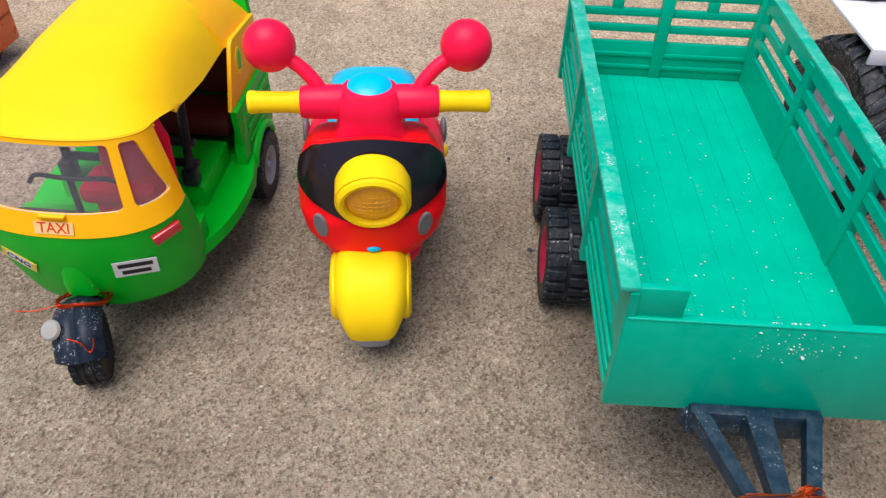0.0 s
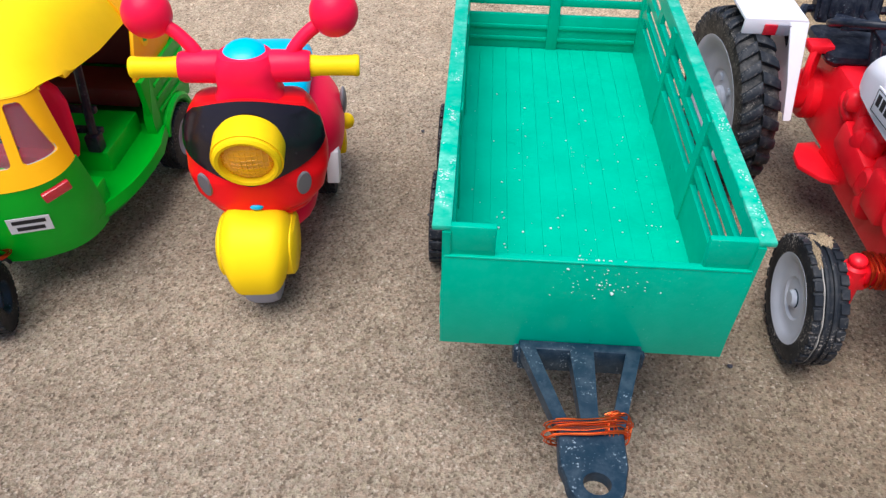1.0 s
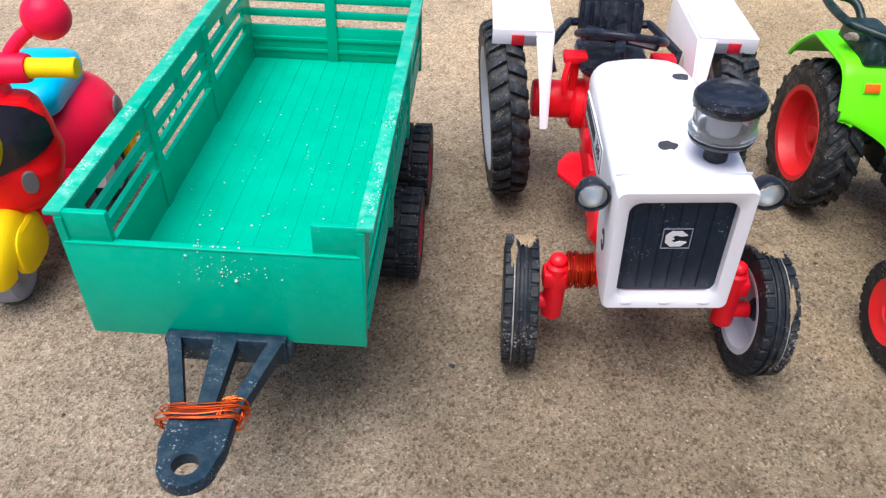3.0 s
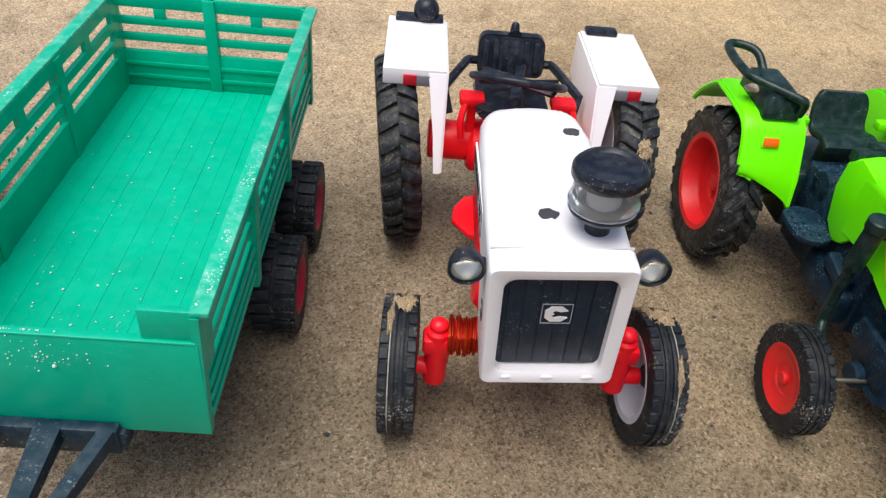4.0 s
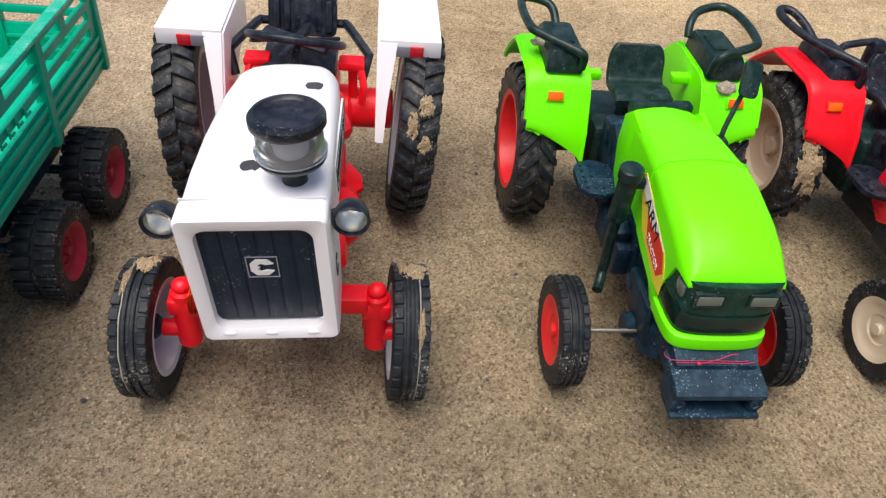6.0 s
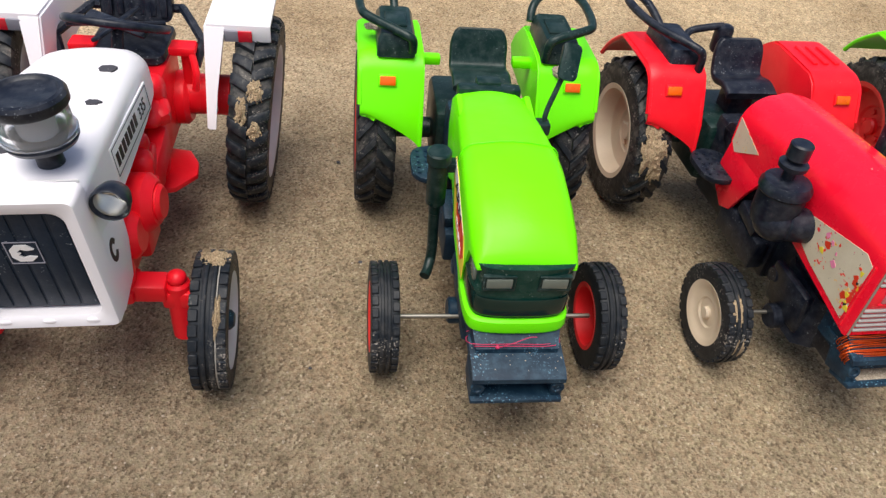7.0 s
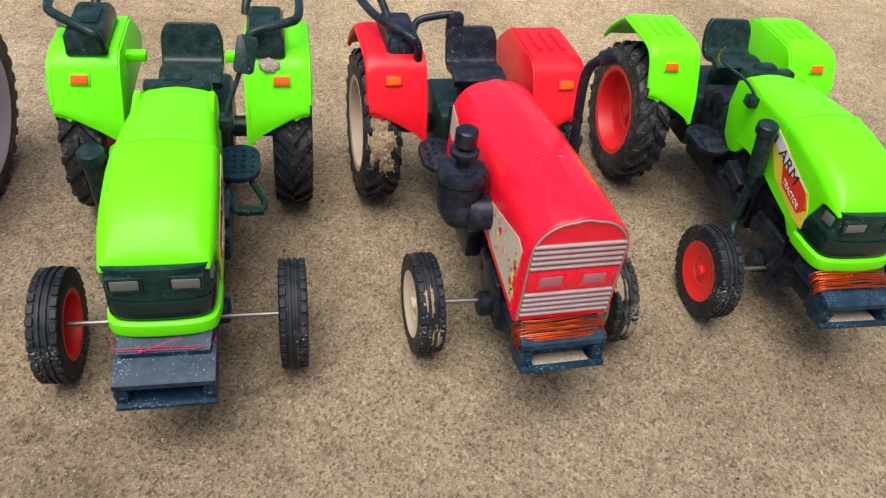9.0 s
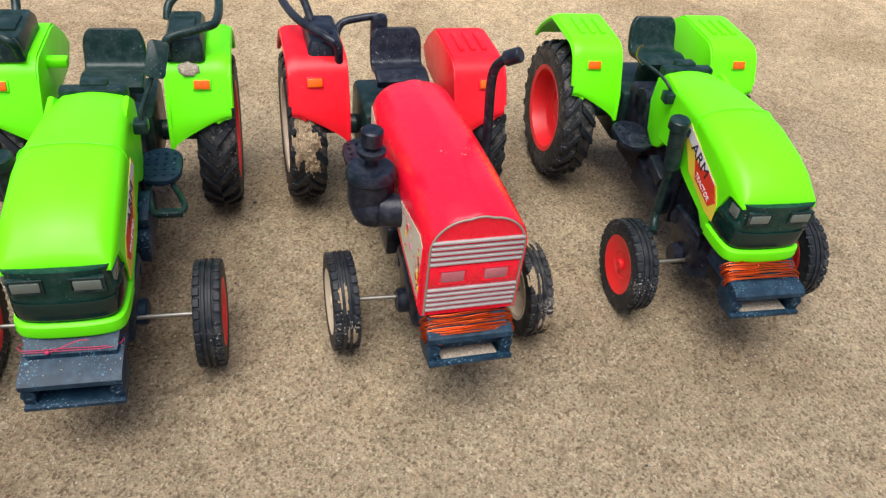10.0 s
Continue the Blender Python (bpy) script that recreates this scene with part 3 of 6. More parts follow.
def loose_grains():
    """Coarse sand lying on the cement."""
    rnd = random.Random(4)
    verts, faces = [], []
    for _ in range(16000):
        x, y = rnd.uniform(-0.3, 0.95), rnd.uniform(0.02, 0.62)
        r = rnd.choice((0.25, 0.3, 0.35, 0.4, 0.5, 0.7)) * MM
        a, b = len(verts), rnd.uniform(0, 6.28)
        c, s = math.cos(b), math.sin(b)
        for p in ((1, 0, 0.3), (0, 0.8, 0.2), (-0.9, 0.1, 0.3), (0, -1, 0.25), (0.1, 0, 1.0)):
            q = [p[0] * r * rnd.uniform(0.7, 1.3), p[1] * r * rnd.uniform(0.7, 1.3)]
            verts.append((x + c * q[0] - s * q[1], y + s * q[0] + c * q[1], p[2] * r - 0.0003))
        faces += [(a, a + 1, a + 4), (a + 1, a + 2, a + 4), (a + 2, a + 3, a + 4), (a + 3, a, a + 4)]
    me = bpy.data.meshes.new("sand_grains")
    me.from_pydata(verts, [], faces)
    me.materials.append(M_SAND)
    tagged(new("sand_grains", me), "loose coarse sand grains scattered on cement", "sand", kind="stuff")


loose_grains()


def soil_crumbs():
    """Clusters of small earth crumbs kicked up on the cement."""
    rnd = random.Random(17)
    verts, faces = [], []
    base = ((1, 0, 0.1), (0.3, 0.9, 0.1), (-0.8, 0.6, 0.1), (-0.8, -0.6, 0.1), (0.3, -0.9, 0.1), (0.4, 0.3, 0.75), (-0.3, -0.2, 0.85))
    tris = ((0, 1, 5), (1, 2, 5), (2, 6, 5), (2, 3, 6), (3, 4, 6), (4, 0, 6), (0, 5, 6))
    for _ in range(95):
        cx, cy, spread = rnd.uniform(-0.15, 0.85), rnd.uniform(0.05, 0.62), rnd.uniform(0.002, 0.009)
        for _ in range(rnd.randint(3, 16)):
            x, y = cx + rnd.gauss(0, spread * 1.6), cy + rnd.gauss(0, spread)
            r = rnd.choice((0.3, 0.4, 0.5, 0.7, 0.95)) * MM
            a, c, s_ = len(verts), math.cos(x * 9000), math.sin(x * 9000)
            for p in base:
                k = r * rnd.uniform(0.7, 1.25)
                verts.append((x + (c * p[0] - s_ * p[1]) * k, y + (s_ * p[0] + c * p[1]) * k, p[2] * k - 0.0004))
            faces += [tuple(a + q for q in f) for f in tris]
    me = bpy.data.meshes.new("soil_crumbs")
    me.from_pydata(verts, [], faces)
    me.materials.append(M_EARTH)
    tagged(new("soil_crumbs", me), "small brown earth crumbs scattered on the cement", "soil", kind="stuff")


soil_crumbs()


def pebble(x, y, size, tone):
    bm = bmesh.new()
    bmesh.ops.create_icosphere(bm, subdivisions=2, radius=1)
    for v in bm.verts:
        f = 1 + 0.5 * noise.noise(v.co * 1.7 + Vector((x, y, 0)))
        v.co = Vector((v.co.x * size * f, v.co.y * size * 0.8 * f, (v.co.z * 0.5 + 0.25) * size * f))
    ob = part("pebble", bm, tone, None)
    ob.matrix_basis = pose(x * MM, y * MM, 0)
    tagged(ob, "small dark crumb of earth lying on the cement", "pebble", "crumbs on the ground")


# ---- toy trailer ----


def trailer():
    t = thing("toy_trailer", 131, 134.5, 0, "green plastic toy farm trailer with sandy slatted sides", "toy trailer")
    L, zb, zt = 192.0, 52.0, 97.0

    # floor: a base with moulded boards on it
    part("floor_base", box((-41, 1, 53), (41, L - 1, 54.6), 0.3), M_TRAILER, t)
    n = 13
    w = 81.0 / n
    for k in range(n):
        me = box((-40.5 + k * w + 0.012, 2.4, 54.3), (-40.5 + (k + 1) * w - 0.012, L - 2.4, 55.0 + 0.06 * (k % 2)), 0.07, 1)
        part("floor_board", me, M_TRAILER, t)

    # rows of openings, as (low, high) heights, and the low wall under them
    slots = ((71.0, 75.5), (79.0, 83.5), (87.0, 92.0))

    def side(s):
        x0 = lambda z: s * (42 + (z - zb) / (zt - zb) * (1.6 if s > 0 else 0.2))
        wall = []
        def strip(z0, z1, y0=0.0, y1=L, out=0.0, thick=2.0):
            p = [(x0(z0) + s * out, z0), (x0(z1) + s * out, z1), (x0(z1) - s * thick, z1), (x0(z0) - s * thick, z0)]
            wall.append(loft([[(x, y0, z) for x, z in p], [(x, y1, z) for x, z in p]]))
        strip(zb, slots[0][0])
        strip(slots[0][1], slots[1][0])
        strip(slots[1][1], slots[2][0])
        strip(slots[2][1], zt)
        for y0, y1 in ((0, 12), (L - 10, L)):
            for z0, z1 in slots:
                strip(z0, z1, y0, y1)
        part("side_wall", merge(*wall), M_TRAILER, t, sharp=30)
        for yc in (64, 128):
            part("side_post", loft([[(x0(z) + s * a, yc + b, z) for a, b in ((1.8, -2.2), (1.8, 2.2), (-2.6, 2.6), (-2.6, -2.6))] for z in (zb - 1, zt - 0.5)]), M_TRAILER, t)
        for ya in (96, 156):
            part("slat_spacer", loft([[(x0(z) + s * a, ya + b, z) for a, b in ((0, -2.5), (0, 2.5), (-2, 2.5), (-2, -2.5))] for z in (slots[2][0] - 0.3, slots[2][1] + 0.3)]), M_TRAILER, t)
        # outer ledges along the low wall
        for z in (57, 62.5, 68):
            part("side_ledge", box((x0(z) + (0 if s > 0 else -1.1), 3, z - 1.1), (x0(z) + (1.1 if s > 0 else 0), L - 3, z + 1.1), 0.5), M_TRAILER, t)
        part("top_rail", box((41.6 if s > 0 else -45.6, 0, zt - 0.6), (46.6 if s > 0 else -40.2, L, zt + 1.2), 0.5), M_WORNGREEN, t, "chalky scuffed top rail")

    side(1)
    side(-1)

    # front board with its two raised ends, and corner posts
    part("front_board", merge(box((-42.4, -0.6, zb), (43.0, 1.8, 87.5), 0.4), box((-42, -0.75, 87.2), (42.6, 1.9, 88.1), 0.4)), M_TRAILER, t)
    part("front_end_panel", box((-41.8, 0.2, 87), (-28, 2.6, 97.9), 0.5), M_TRAILER, t)
    part("front_end_panel", box((29, 0.2, 87), (43.4, 2.6, 97.9), 0.5), M_TRAILER, t)
    for s in (-1, 1):
        part("corner_post", loft([[(s * (42.6 + (z - zb) * (0.03 if s > 0 else 0.0)) + s * a, b, z) for a, b in ((0.1, -0.3), (0.1, 3), (-2.2, 3), (-2.2, -0.3))] for z in (zb + 0.1, zt - 0.8)]), M_TRAILER, t)
    # tailboard
    for z0, z1 in ((zb, 72), (76.5, 80), (84, 87.5), (92, 97.8)):
        part("tailboard_slat", box((-42.5, L - 2, z0), (43.5, L, z1), 0.3), M_TRAILER, t)
    for x0_, x1_ in ((-2.6, 2.6), (-44, -40), (40, 44)):
        part("tail_post", box((x0_, L - 3.4, zb), (x1_, L + 1, 97.8), 0.4), M_TRAILER, t)
    for x in (-22, 20):
        part("slat_spacer", box((x - 2.5, L - 2, 87.3), (x + 2.5, L, 92.2), 0.3), M_TRAILER, t)
    for z in (60, 66):
        part("tail_ledge", box((-40, L - 2.9, z - 1), (40, L - 1.9, z + 1), 0.4), M_TRAILER, t)

    # moulded marks on the outer sides, too worn to read
    for s in (-1, 1):
        for k in range(6):
            y = 72 + k * 7.2
            x = s * 43.6
            part("raised_mark", merge(box((x - 0.4, y, 74.5), (x + 0.4, y + 0.9, 79), 0.2, 1), box((x - 0.4, y + 1.6, 74.5), (x + 0.4, y + 4.2, 75.6), 0.2, 1)), M_TRAILER, t)

    # running gear
    part("chassis", merge(box((-16, 8, 42), (-10, 178, 52), 0.8), box((10, 8, 42), (16, 178, 52), 0.8), box((-30, 92, 30), (30, 162, 46), 1.5)), M_NAVY, t)
    for y in (99, 154):
        part("axle", cyl(2.2, (-46, y, 19.8), (46, y, 19.8), 12), M_NAVY, t)
        for s in (-1, 1):
            wheel(t, s * 43, y, 19.8, 18, 11.5, "block", M_RIMMAROON, M_DIRTYRUBBER, s, 0.28, roll=random.uniform(0, 40))
    part("rear_hook", merge(box((20, L - 2, 50), (30, L + 12, 53), 0.6), box((20, L + 8, 48), (34, L + 13, 52), 0.6)), M_NAVY, t)

    # drawbar: cross beam, three arms, eye plate
    part("cross_beam", merge(box((-18.5, -4.2, 45.5), (18.5, -0.7, 55.4), 0.5), box((-20, -3, 46.5), (20, 3, 53), 0.8)), M_DRAWBAR, t)
    for xa, xb, wa, wb in ((-16, -6.6, 2.2, 2.0), (0.2, 1.0, 3.6, 2.4), (15.8, 8.6, 2.2, 2.0)):
        part("drawbar_arm", loft([[(xa + a * wa, -3.5, z) for a, z in ((-1, 50.6), (1, 50.6), (1, 55.6), (-1, 55.6))], [(xb + a * wb, -29.5, z) for a, z in ((-1, 49.0), (1, 49.0), (1, 53.2), (-1, 53.2))]]), M_DRAWBAR, t)
    # eye plate with a real hole
    outer = []
    for k in range(40):
        a = 2 * math.pi * k / 40
        c, s = math.cos(a), math.sin(a)
        if s > 0.1:
            outer.append((1 + (9.2 if c > 0 else -9.2) * min(1, abs(c) * 1.6) , -46 + 18.5 * min(1.0, s * 1.5)))
        else:
            outer.append((1.2 + 7.9 * c, -46.0 + 7.8 * s))
    inner = [(1.3 + 3.7 * math.cos(2 * math.pi * k / 40), -47 + 3.3 * math.sin(2 * math.pi * k / 40)) for k in range(40)]
    ring = [[(x, y, 48.8) for x, y in outer], [(x, y, 52.4) for x, y in outer], [(x * 0.96 + 0.04, y * 0.99 - 0.4, 53.0) for x, y in outer], [(x, y, 53.0) for x, y in inner], [(x, y, 48.8) for x, y in inner]]
    bm = loft(ring + [ring[0]], cap=False)
    bmesh.ops.remove_doubles(bm, verts=bm.verts[:], dist=0.001)
    part("eye_plate", bm, M_DRAWBAR, t, "worn dark grey eye plate of the drawbar")
    for sd, y, turns in ((3, -28.6, 4), (5, -30.2, 5), (9, -31.8, 5)):
        part("tie_wire", winding(turns, [(-9.9, y - 1.2, 50.5), (-9.2, y - 0.6, 53.6), (1, y + 0.1, 54.0), (10.2, y + 1.6, 53.9), (11.0, y + 1.4, 50.5), (1, y, 48.2)], 0.18, sd, 1.5), M_COPPER, t, "orange enamelled wire wrapped round the drawbar")
    for sd, x in ((13, 8.0), (14, 9.4)):
        part("tie_wire", winding(5, [(x - 2.4, -26, 53.6), (x + 0.6, -25, 54.0), (x + 2.2, -26, 51.5), (x + 1.6, -31, 49), (x - 1.4, -32, 49.5), (x - 2.2, -31, 53.2)], 0.18, sd, 1.3), M_COPPER, t, "orange wire bunched on one drawbar arm")

    # sand and crumbs lying on the rails and the floor
    rnd = random.Random(7)
    crumbs = []
    def crumb(x, y, z, r):
        b = bmesh.new()
        bmesh.ops.create_icosphere(b, subdivisions=1, radius=1)
        for v in b.verts:
            f = r * rnd.uniform(0.6, 1.2)
            v.co = Vector((x + v.co.x * f, y + v.co.y * f, z + v.co.z * f * 0.6))
        crumbs.append(b)
    for s in (-1, 1):
        for _ in range(16):
            cx, cy = rnd.uniform(42.4, 45.8) if s > 0 else rnd.uniform(-44.8, -41), rnd.choice((5, 9, 14, 22, 30, 41, 52, 60, 78, 96)) + rnd.gauss(0, 2)
            for _ in range(rnd.randint(3, 14)):
                x, y = cx + rnd.gauss(0, 0.5), cy + rnd.gauss(0, 1.3)
                if y > 0.6 and (41.8 < x < 46.4 if s > 0 else -45.4 < x < -40.4):
                    crumb(x, y, zt + 1.2, rnd.uniform(0.1, 0.38))
    for _ in range(110):
        crumb(rnd.uniform(-38, 38), rnd.uniform(5, 150), 55.4, rnd.uniform(0.12, 0.5))
    for _ in range(16):
        cx, cy = rnd.uniform(-35, 35), rnd.uniform(6, 110)
        for _ in range(rnd.randint(3, 8)):
            crumb(cx + rnd.gauss(0, 0.5), cy + rnd.gauss(0, 3.0), 55.35, rnd.uniform(0.08, 0.26))
    for _ in range(60):
        crumb(rnd.gauss(4, 6), -0.7, rnd.gauss(80, 3.5), rnd.uniform(0.08, 0.3))
    for cx, cz, r in ((6, 77, 0.75), (-7.5, 85.5, 0.55), (2, 80, 0.5)):
        crumb(cx, -0.8, cz, r)
    for _ in range(10):
        crumb(rnd.gauss(0, 6), 0.4, 88.3, rnd.uniform(0.2, 0.45))
    tagged(part("sand_crumbs", merge(*crumbs), M_DUST, t, "pale sand crumbs lying on rails and floor"), kind="stuff")


trailer()


# ---- tractors ----


def section(y, w, zb, zt, r, crown=1.2, n=6, x=0.0):
    """A hood's cross-section at y: flat sides, rounded shoulders, a slightly crowned top."""
    pts = [(x - w, y, zb)]
    for k in range(n + 1):
        a = math.pi - math.pi / 2 * k / n
        pts.append((x - w + r + r * math.cos(a), y, zt - crown - r + r * math.sin(a)))
    for k in range(1, 4):
        u = k / 4 * 2 - 1
        pts.append((x + u * (w - r), y, zt - crown * u * u))
    for k in range(n + 1):
        a = math.pi / 2 - math.pi / 2 * k / n
        pts.append((x + w - r + r * math.cos(a), y, zt - crown - r + r * math.sin(a)))
    pts.append((x + w, y, zb))
    return pts


def bucket_seat(t, mat, x, y0, z0, w=23.0, label="black moulded seat"):
    """Cushion and backrest in one curved piece, ribbed in front."""
    prof = [(-3, 0), (4, 2.0), (12, 0.5), (17, 3), (20, 10), (22, 18)]
    ps = spline([(0, a, b) for a, b in prof], 5)
    secs = []
    for i, p in enumerate(ps):
        d = (ps[min(i + 1, len(ps) - 1)] - ps[max(i - 1, 0)]).normalized()
        nrm = Vector((0, -d.z, d.y))
        ww = w / 2 * (1.0 if i < len(ps) - 5 else math.sqrt(1 - (0.13 * (i - len(ps) + 6)) ** 2))
        ring = []
        for a, b in rrect(2 * ww, 4.0, 1.6, 4):
            q = p + nrm * (b + 0.012 * a * a)
            ring.append((x + a, y0 + q.y, z0 + q.z))
        secs.append(ring)
    seat = part("seat", loft(secs), mat, t, label)
    for k in range(3):
        p, d = ps[-4 - 4 * k], Vector((0, 0.25, 0.97))
        part("seat_rib", box((x - w * 0.36, y0 + p.y - 3.4, z0 + p.z - 0.8), (x + w * 0.36, y0 + p.y - 1.4, z0 + p.z + 0.8), 0.6), mat, seat)
    part("seat_post", box((x - 6, y0 + 2, z0 - 22), (x + 6, y0 + 14, z0 - 0.5), 1.5), mat, t)
    return seat


def arch_fender(t, mat, s, lamp_mat, ridge=True, peg=False, shift=(0, 0, 0), xo=50.5):
    """A rear mudguard: a plate bent over the wheel, flat on top, its front hanging lower on the inside."""
    xi = 25.0
    bend = [(107.5, 52), (109.4, 60), (115.8, 75), (119.0, 80.6), (124, 83.4), (130, 84), (152, 84), (158, 82.6), (170, 73.5), (177, 65)]
    path = spline([(0, y, z) for y, z in bend], 5)

    def f(u, v):
        k = u * (len(path) - 1)
        i = min(int(k), len(path) - 2)
        p = path[i].lerp(path[i + 1], k - i)
        low = max(0.0, 1 - u / 0.30) ** 1.6
        return (s * (xi + (xo - xi) * v), p.y + low * 3.6 * v, p.z + low * (-5.0 + 15.5 * v ** 0.7) - 0.9 * max(0, v - 0.9) * 10)
    core = (s * 38, 142, 40)
    g = part("fender", sheet(f, 46, 12, core, None, 1.3), mat, t)
    part("inner_wall", prism([(107.1, 48), (109.6, 61), (116.2, 75), (119.4, 80.4), (124.4, 83.0), (152, 83.4), (158, 82), (170, 73), (176, 65), (166, 58), (150, 58), (130, 58), (118, 52)], "x", s * 24.2, s * 26.0, 0.3), mat, g)
    lip = [(Vector(f(u, 1.0)) - Vector((0, 0, 1.5))) for u in np.linspace(0.14, 1, 40)]
    part("fender_lip", tube(lip, 1.2, 6, 0), mat, g)
    lamp = part("reflector", moved(box((-3.3, -0.7, -1.9), (3.3, 0.9, 1.9), 0.4), s * 39.6, 114.9, 75.0, -22), lamp_mat, t, "orange reflector on the mudguard")
    g.matrix_basis = lamp.matrix_basis = pose(*[a * MM for a in shift])
    part("reflector_frame", moved(box((-4.0, -0.2, -2.6), (4.0, 0.8, 2.6), 0.4), s * 39.6, 115.1, 75.0, -22), mat, g)
    if ridge:
        for a in (31, 36.5, 42):
            part("fender_ridge", moved(box((-1.3, -9, -0.6), (1.3, 9, 0.9), 0.6), s * a, 140, 84.2), mat, g)
    if peg:
        part("seat_peg", box((s * 25 - 5 if s < 0 else 16, 132, 74), (s * 16 if s < 0 else 30, 137, 78), 0.8), mat, t)
    return g


def roof_box(t, mat, s, loop, yc=136.0, dz=0.0, dx=0.0):
    """The dark moulded box on a mudguard with a bent grab handle."""
    b = part("tool_box", loft([[(s * 33.5 + a, yc + c, z) for a, c in rrect(w, d, 2, 3)] for z, w, d in ((83 + dz, 16, 32), (90 + dz, 15.5, 31), (92.4 + dz, 13, 28))]), mat, t, "dark moulded box on the mudguard")
    b.matrix_basis = pose(dx * MM, 0, 0)
    part("box_lid", box((s * 33.5 - 4.5, yc - 7, 92 + dz), (s * 33.5 + 4.5, yc + 7, 93.4 + dz), 0.6), mat, b)
    part("grab_handle", tube(loop, 1.9, 10, 4), mat, b)


def wheels_for(t, rim_mat, mud=False, front=(-42.5, 31.5, 41.0, 31.5, 21.3), rear=(-43.4, 142, 43.4, 142)):
    """front: x and y of the two wheels and their radius; rear: x and y of the two wheels."""
    fr = front[4]
    for s in (-1, 1):
        fx, fy = front[:2] if s < 0 else front[2:4]
        rx, ry = rear[:2] if s < 0 else rear[2:]
        front_mud = [(20 + 60 * k, (-2.5, 2)[k % 2], (3.2, 7, 0.6)) for k in range(6)] if mud and s > 0 else ([(-25, 1, (2.5, 7, 0.5)), (-75, -2, (2.2, 6, 0.5))] if mud else None)
        wheel(t, fx, fy, fr, 10.6, 13.0, "rib", rim_mat, M_MUDRUBBER if mud and s > 0 else M_RUBBER, s, 0.22, roll=17 * s, mud=front_mud)
        wheel(t, rx, ry, 36.4, 17.6, 22.5, "chevron", rim_mat, M_RUBBER, s, 0.62, roll=11 * s, mud=[(-64, 0.8, (7.0, 12, 1.4)), (-44, 2.0, (4.6, 10, 1.2)), (-82, -1.5, (3.6, 6, 0.9))] if mud and s < 0 else None)
    part("front_axle", cyl(0.95, (front[0] + 2.5, front[1], fr), (front[2] - 2.5, front[3], fr), 12), M_STEEL, t, "bare steel axle rod")
    part("rear_axle", merge(cyl(5, (rear[0] + 9, rear[1], 36.8), (rear[2] - 9, rear[3], 36.8), 16), box((-17, 122, 26), (17, 160, 56), 3)), M_BLACKGREEN, t)


def chassis(t, mat, foot=0.0):
    part("engine_block", merge(box((-9, 6, 22), (9, 62, 46), 1.5), box((-11, 58, 20), (11, 128, 52), 2),
                               loft([[(a, y, z) for a, z in ((-w, z0), (w, z0), (w * 0.86, z1), (-w * 0.86, z1))] for y, w, z0, z1 in ((18, 9, 20, 40), (24, 13.0, 17, 41), (42, 13.0, 17, 42), (50, 9, 20, 44))])), mat, t)
    for s in (-1, 1):
        part("side_casting", merge(moved(box((-2.0, -12, -10), (2.0, 12, 10), 2.0), s * 13, 36, 31, 0, 8 * s), cyl(5.2, (s * 11, 36, 20), (s * 17.5, 36, 20), 18, 0.8), cyl(3.4, (s * 11, 46, 34), (s * 16, 46, 34), 14, 0.6),
                                   box((s * 14 - 3.5, 60, 24), (s * 14 + 3.5, 92, 38), 1.2), moved(box((-3, -8, -3), (3, 8, 3), 1), s * 15, 72, 42, 12)), mat, t)
        f = part("footplate", prism([(s * 21 + a, 95 + b) for a, b in rrect(17, 25, 7.5, 5)], "z", 0, 2.6, 0.5), mat, t, "black studded footplate")
        f.matrix_basis = pose(0, foot * MM, 0.046)
        for i in range(4):
            for j in range(5):
                part("tread_stud", moved(lathe([(0, 0.8), (0.7, 0.7), (0.9, 0)], 8), s * (15.6 + 3.6 * i), 87 + 4.0 * j, 2.5), mat, f)
    part("transmission", merge(box((-13, 96, 30), (13, 126, 62), 2.5), cyl(7, (-13, 110, 58), (13, 110, 58), 18)), mat, t)


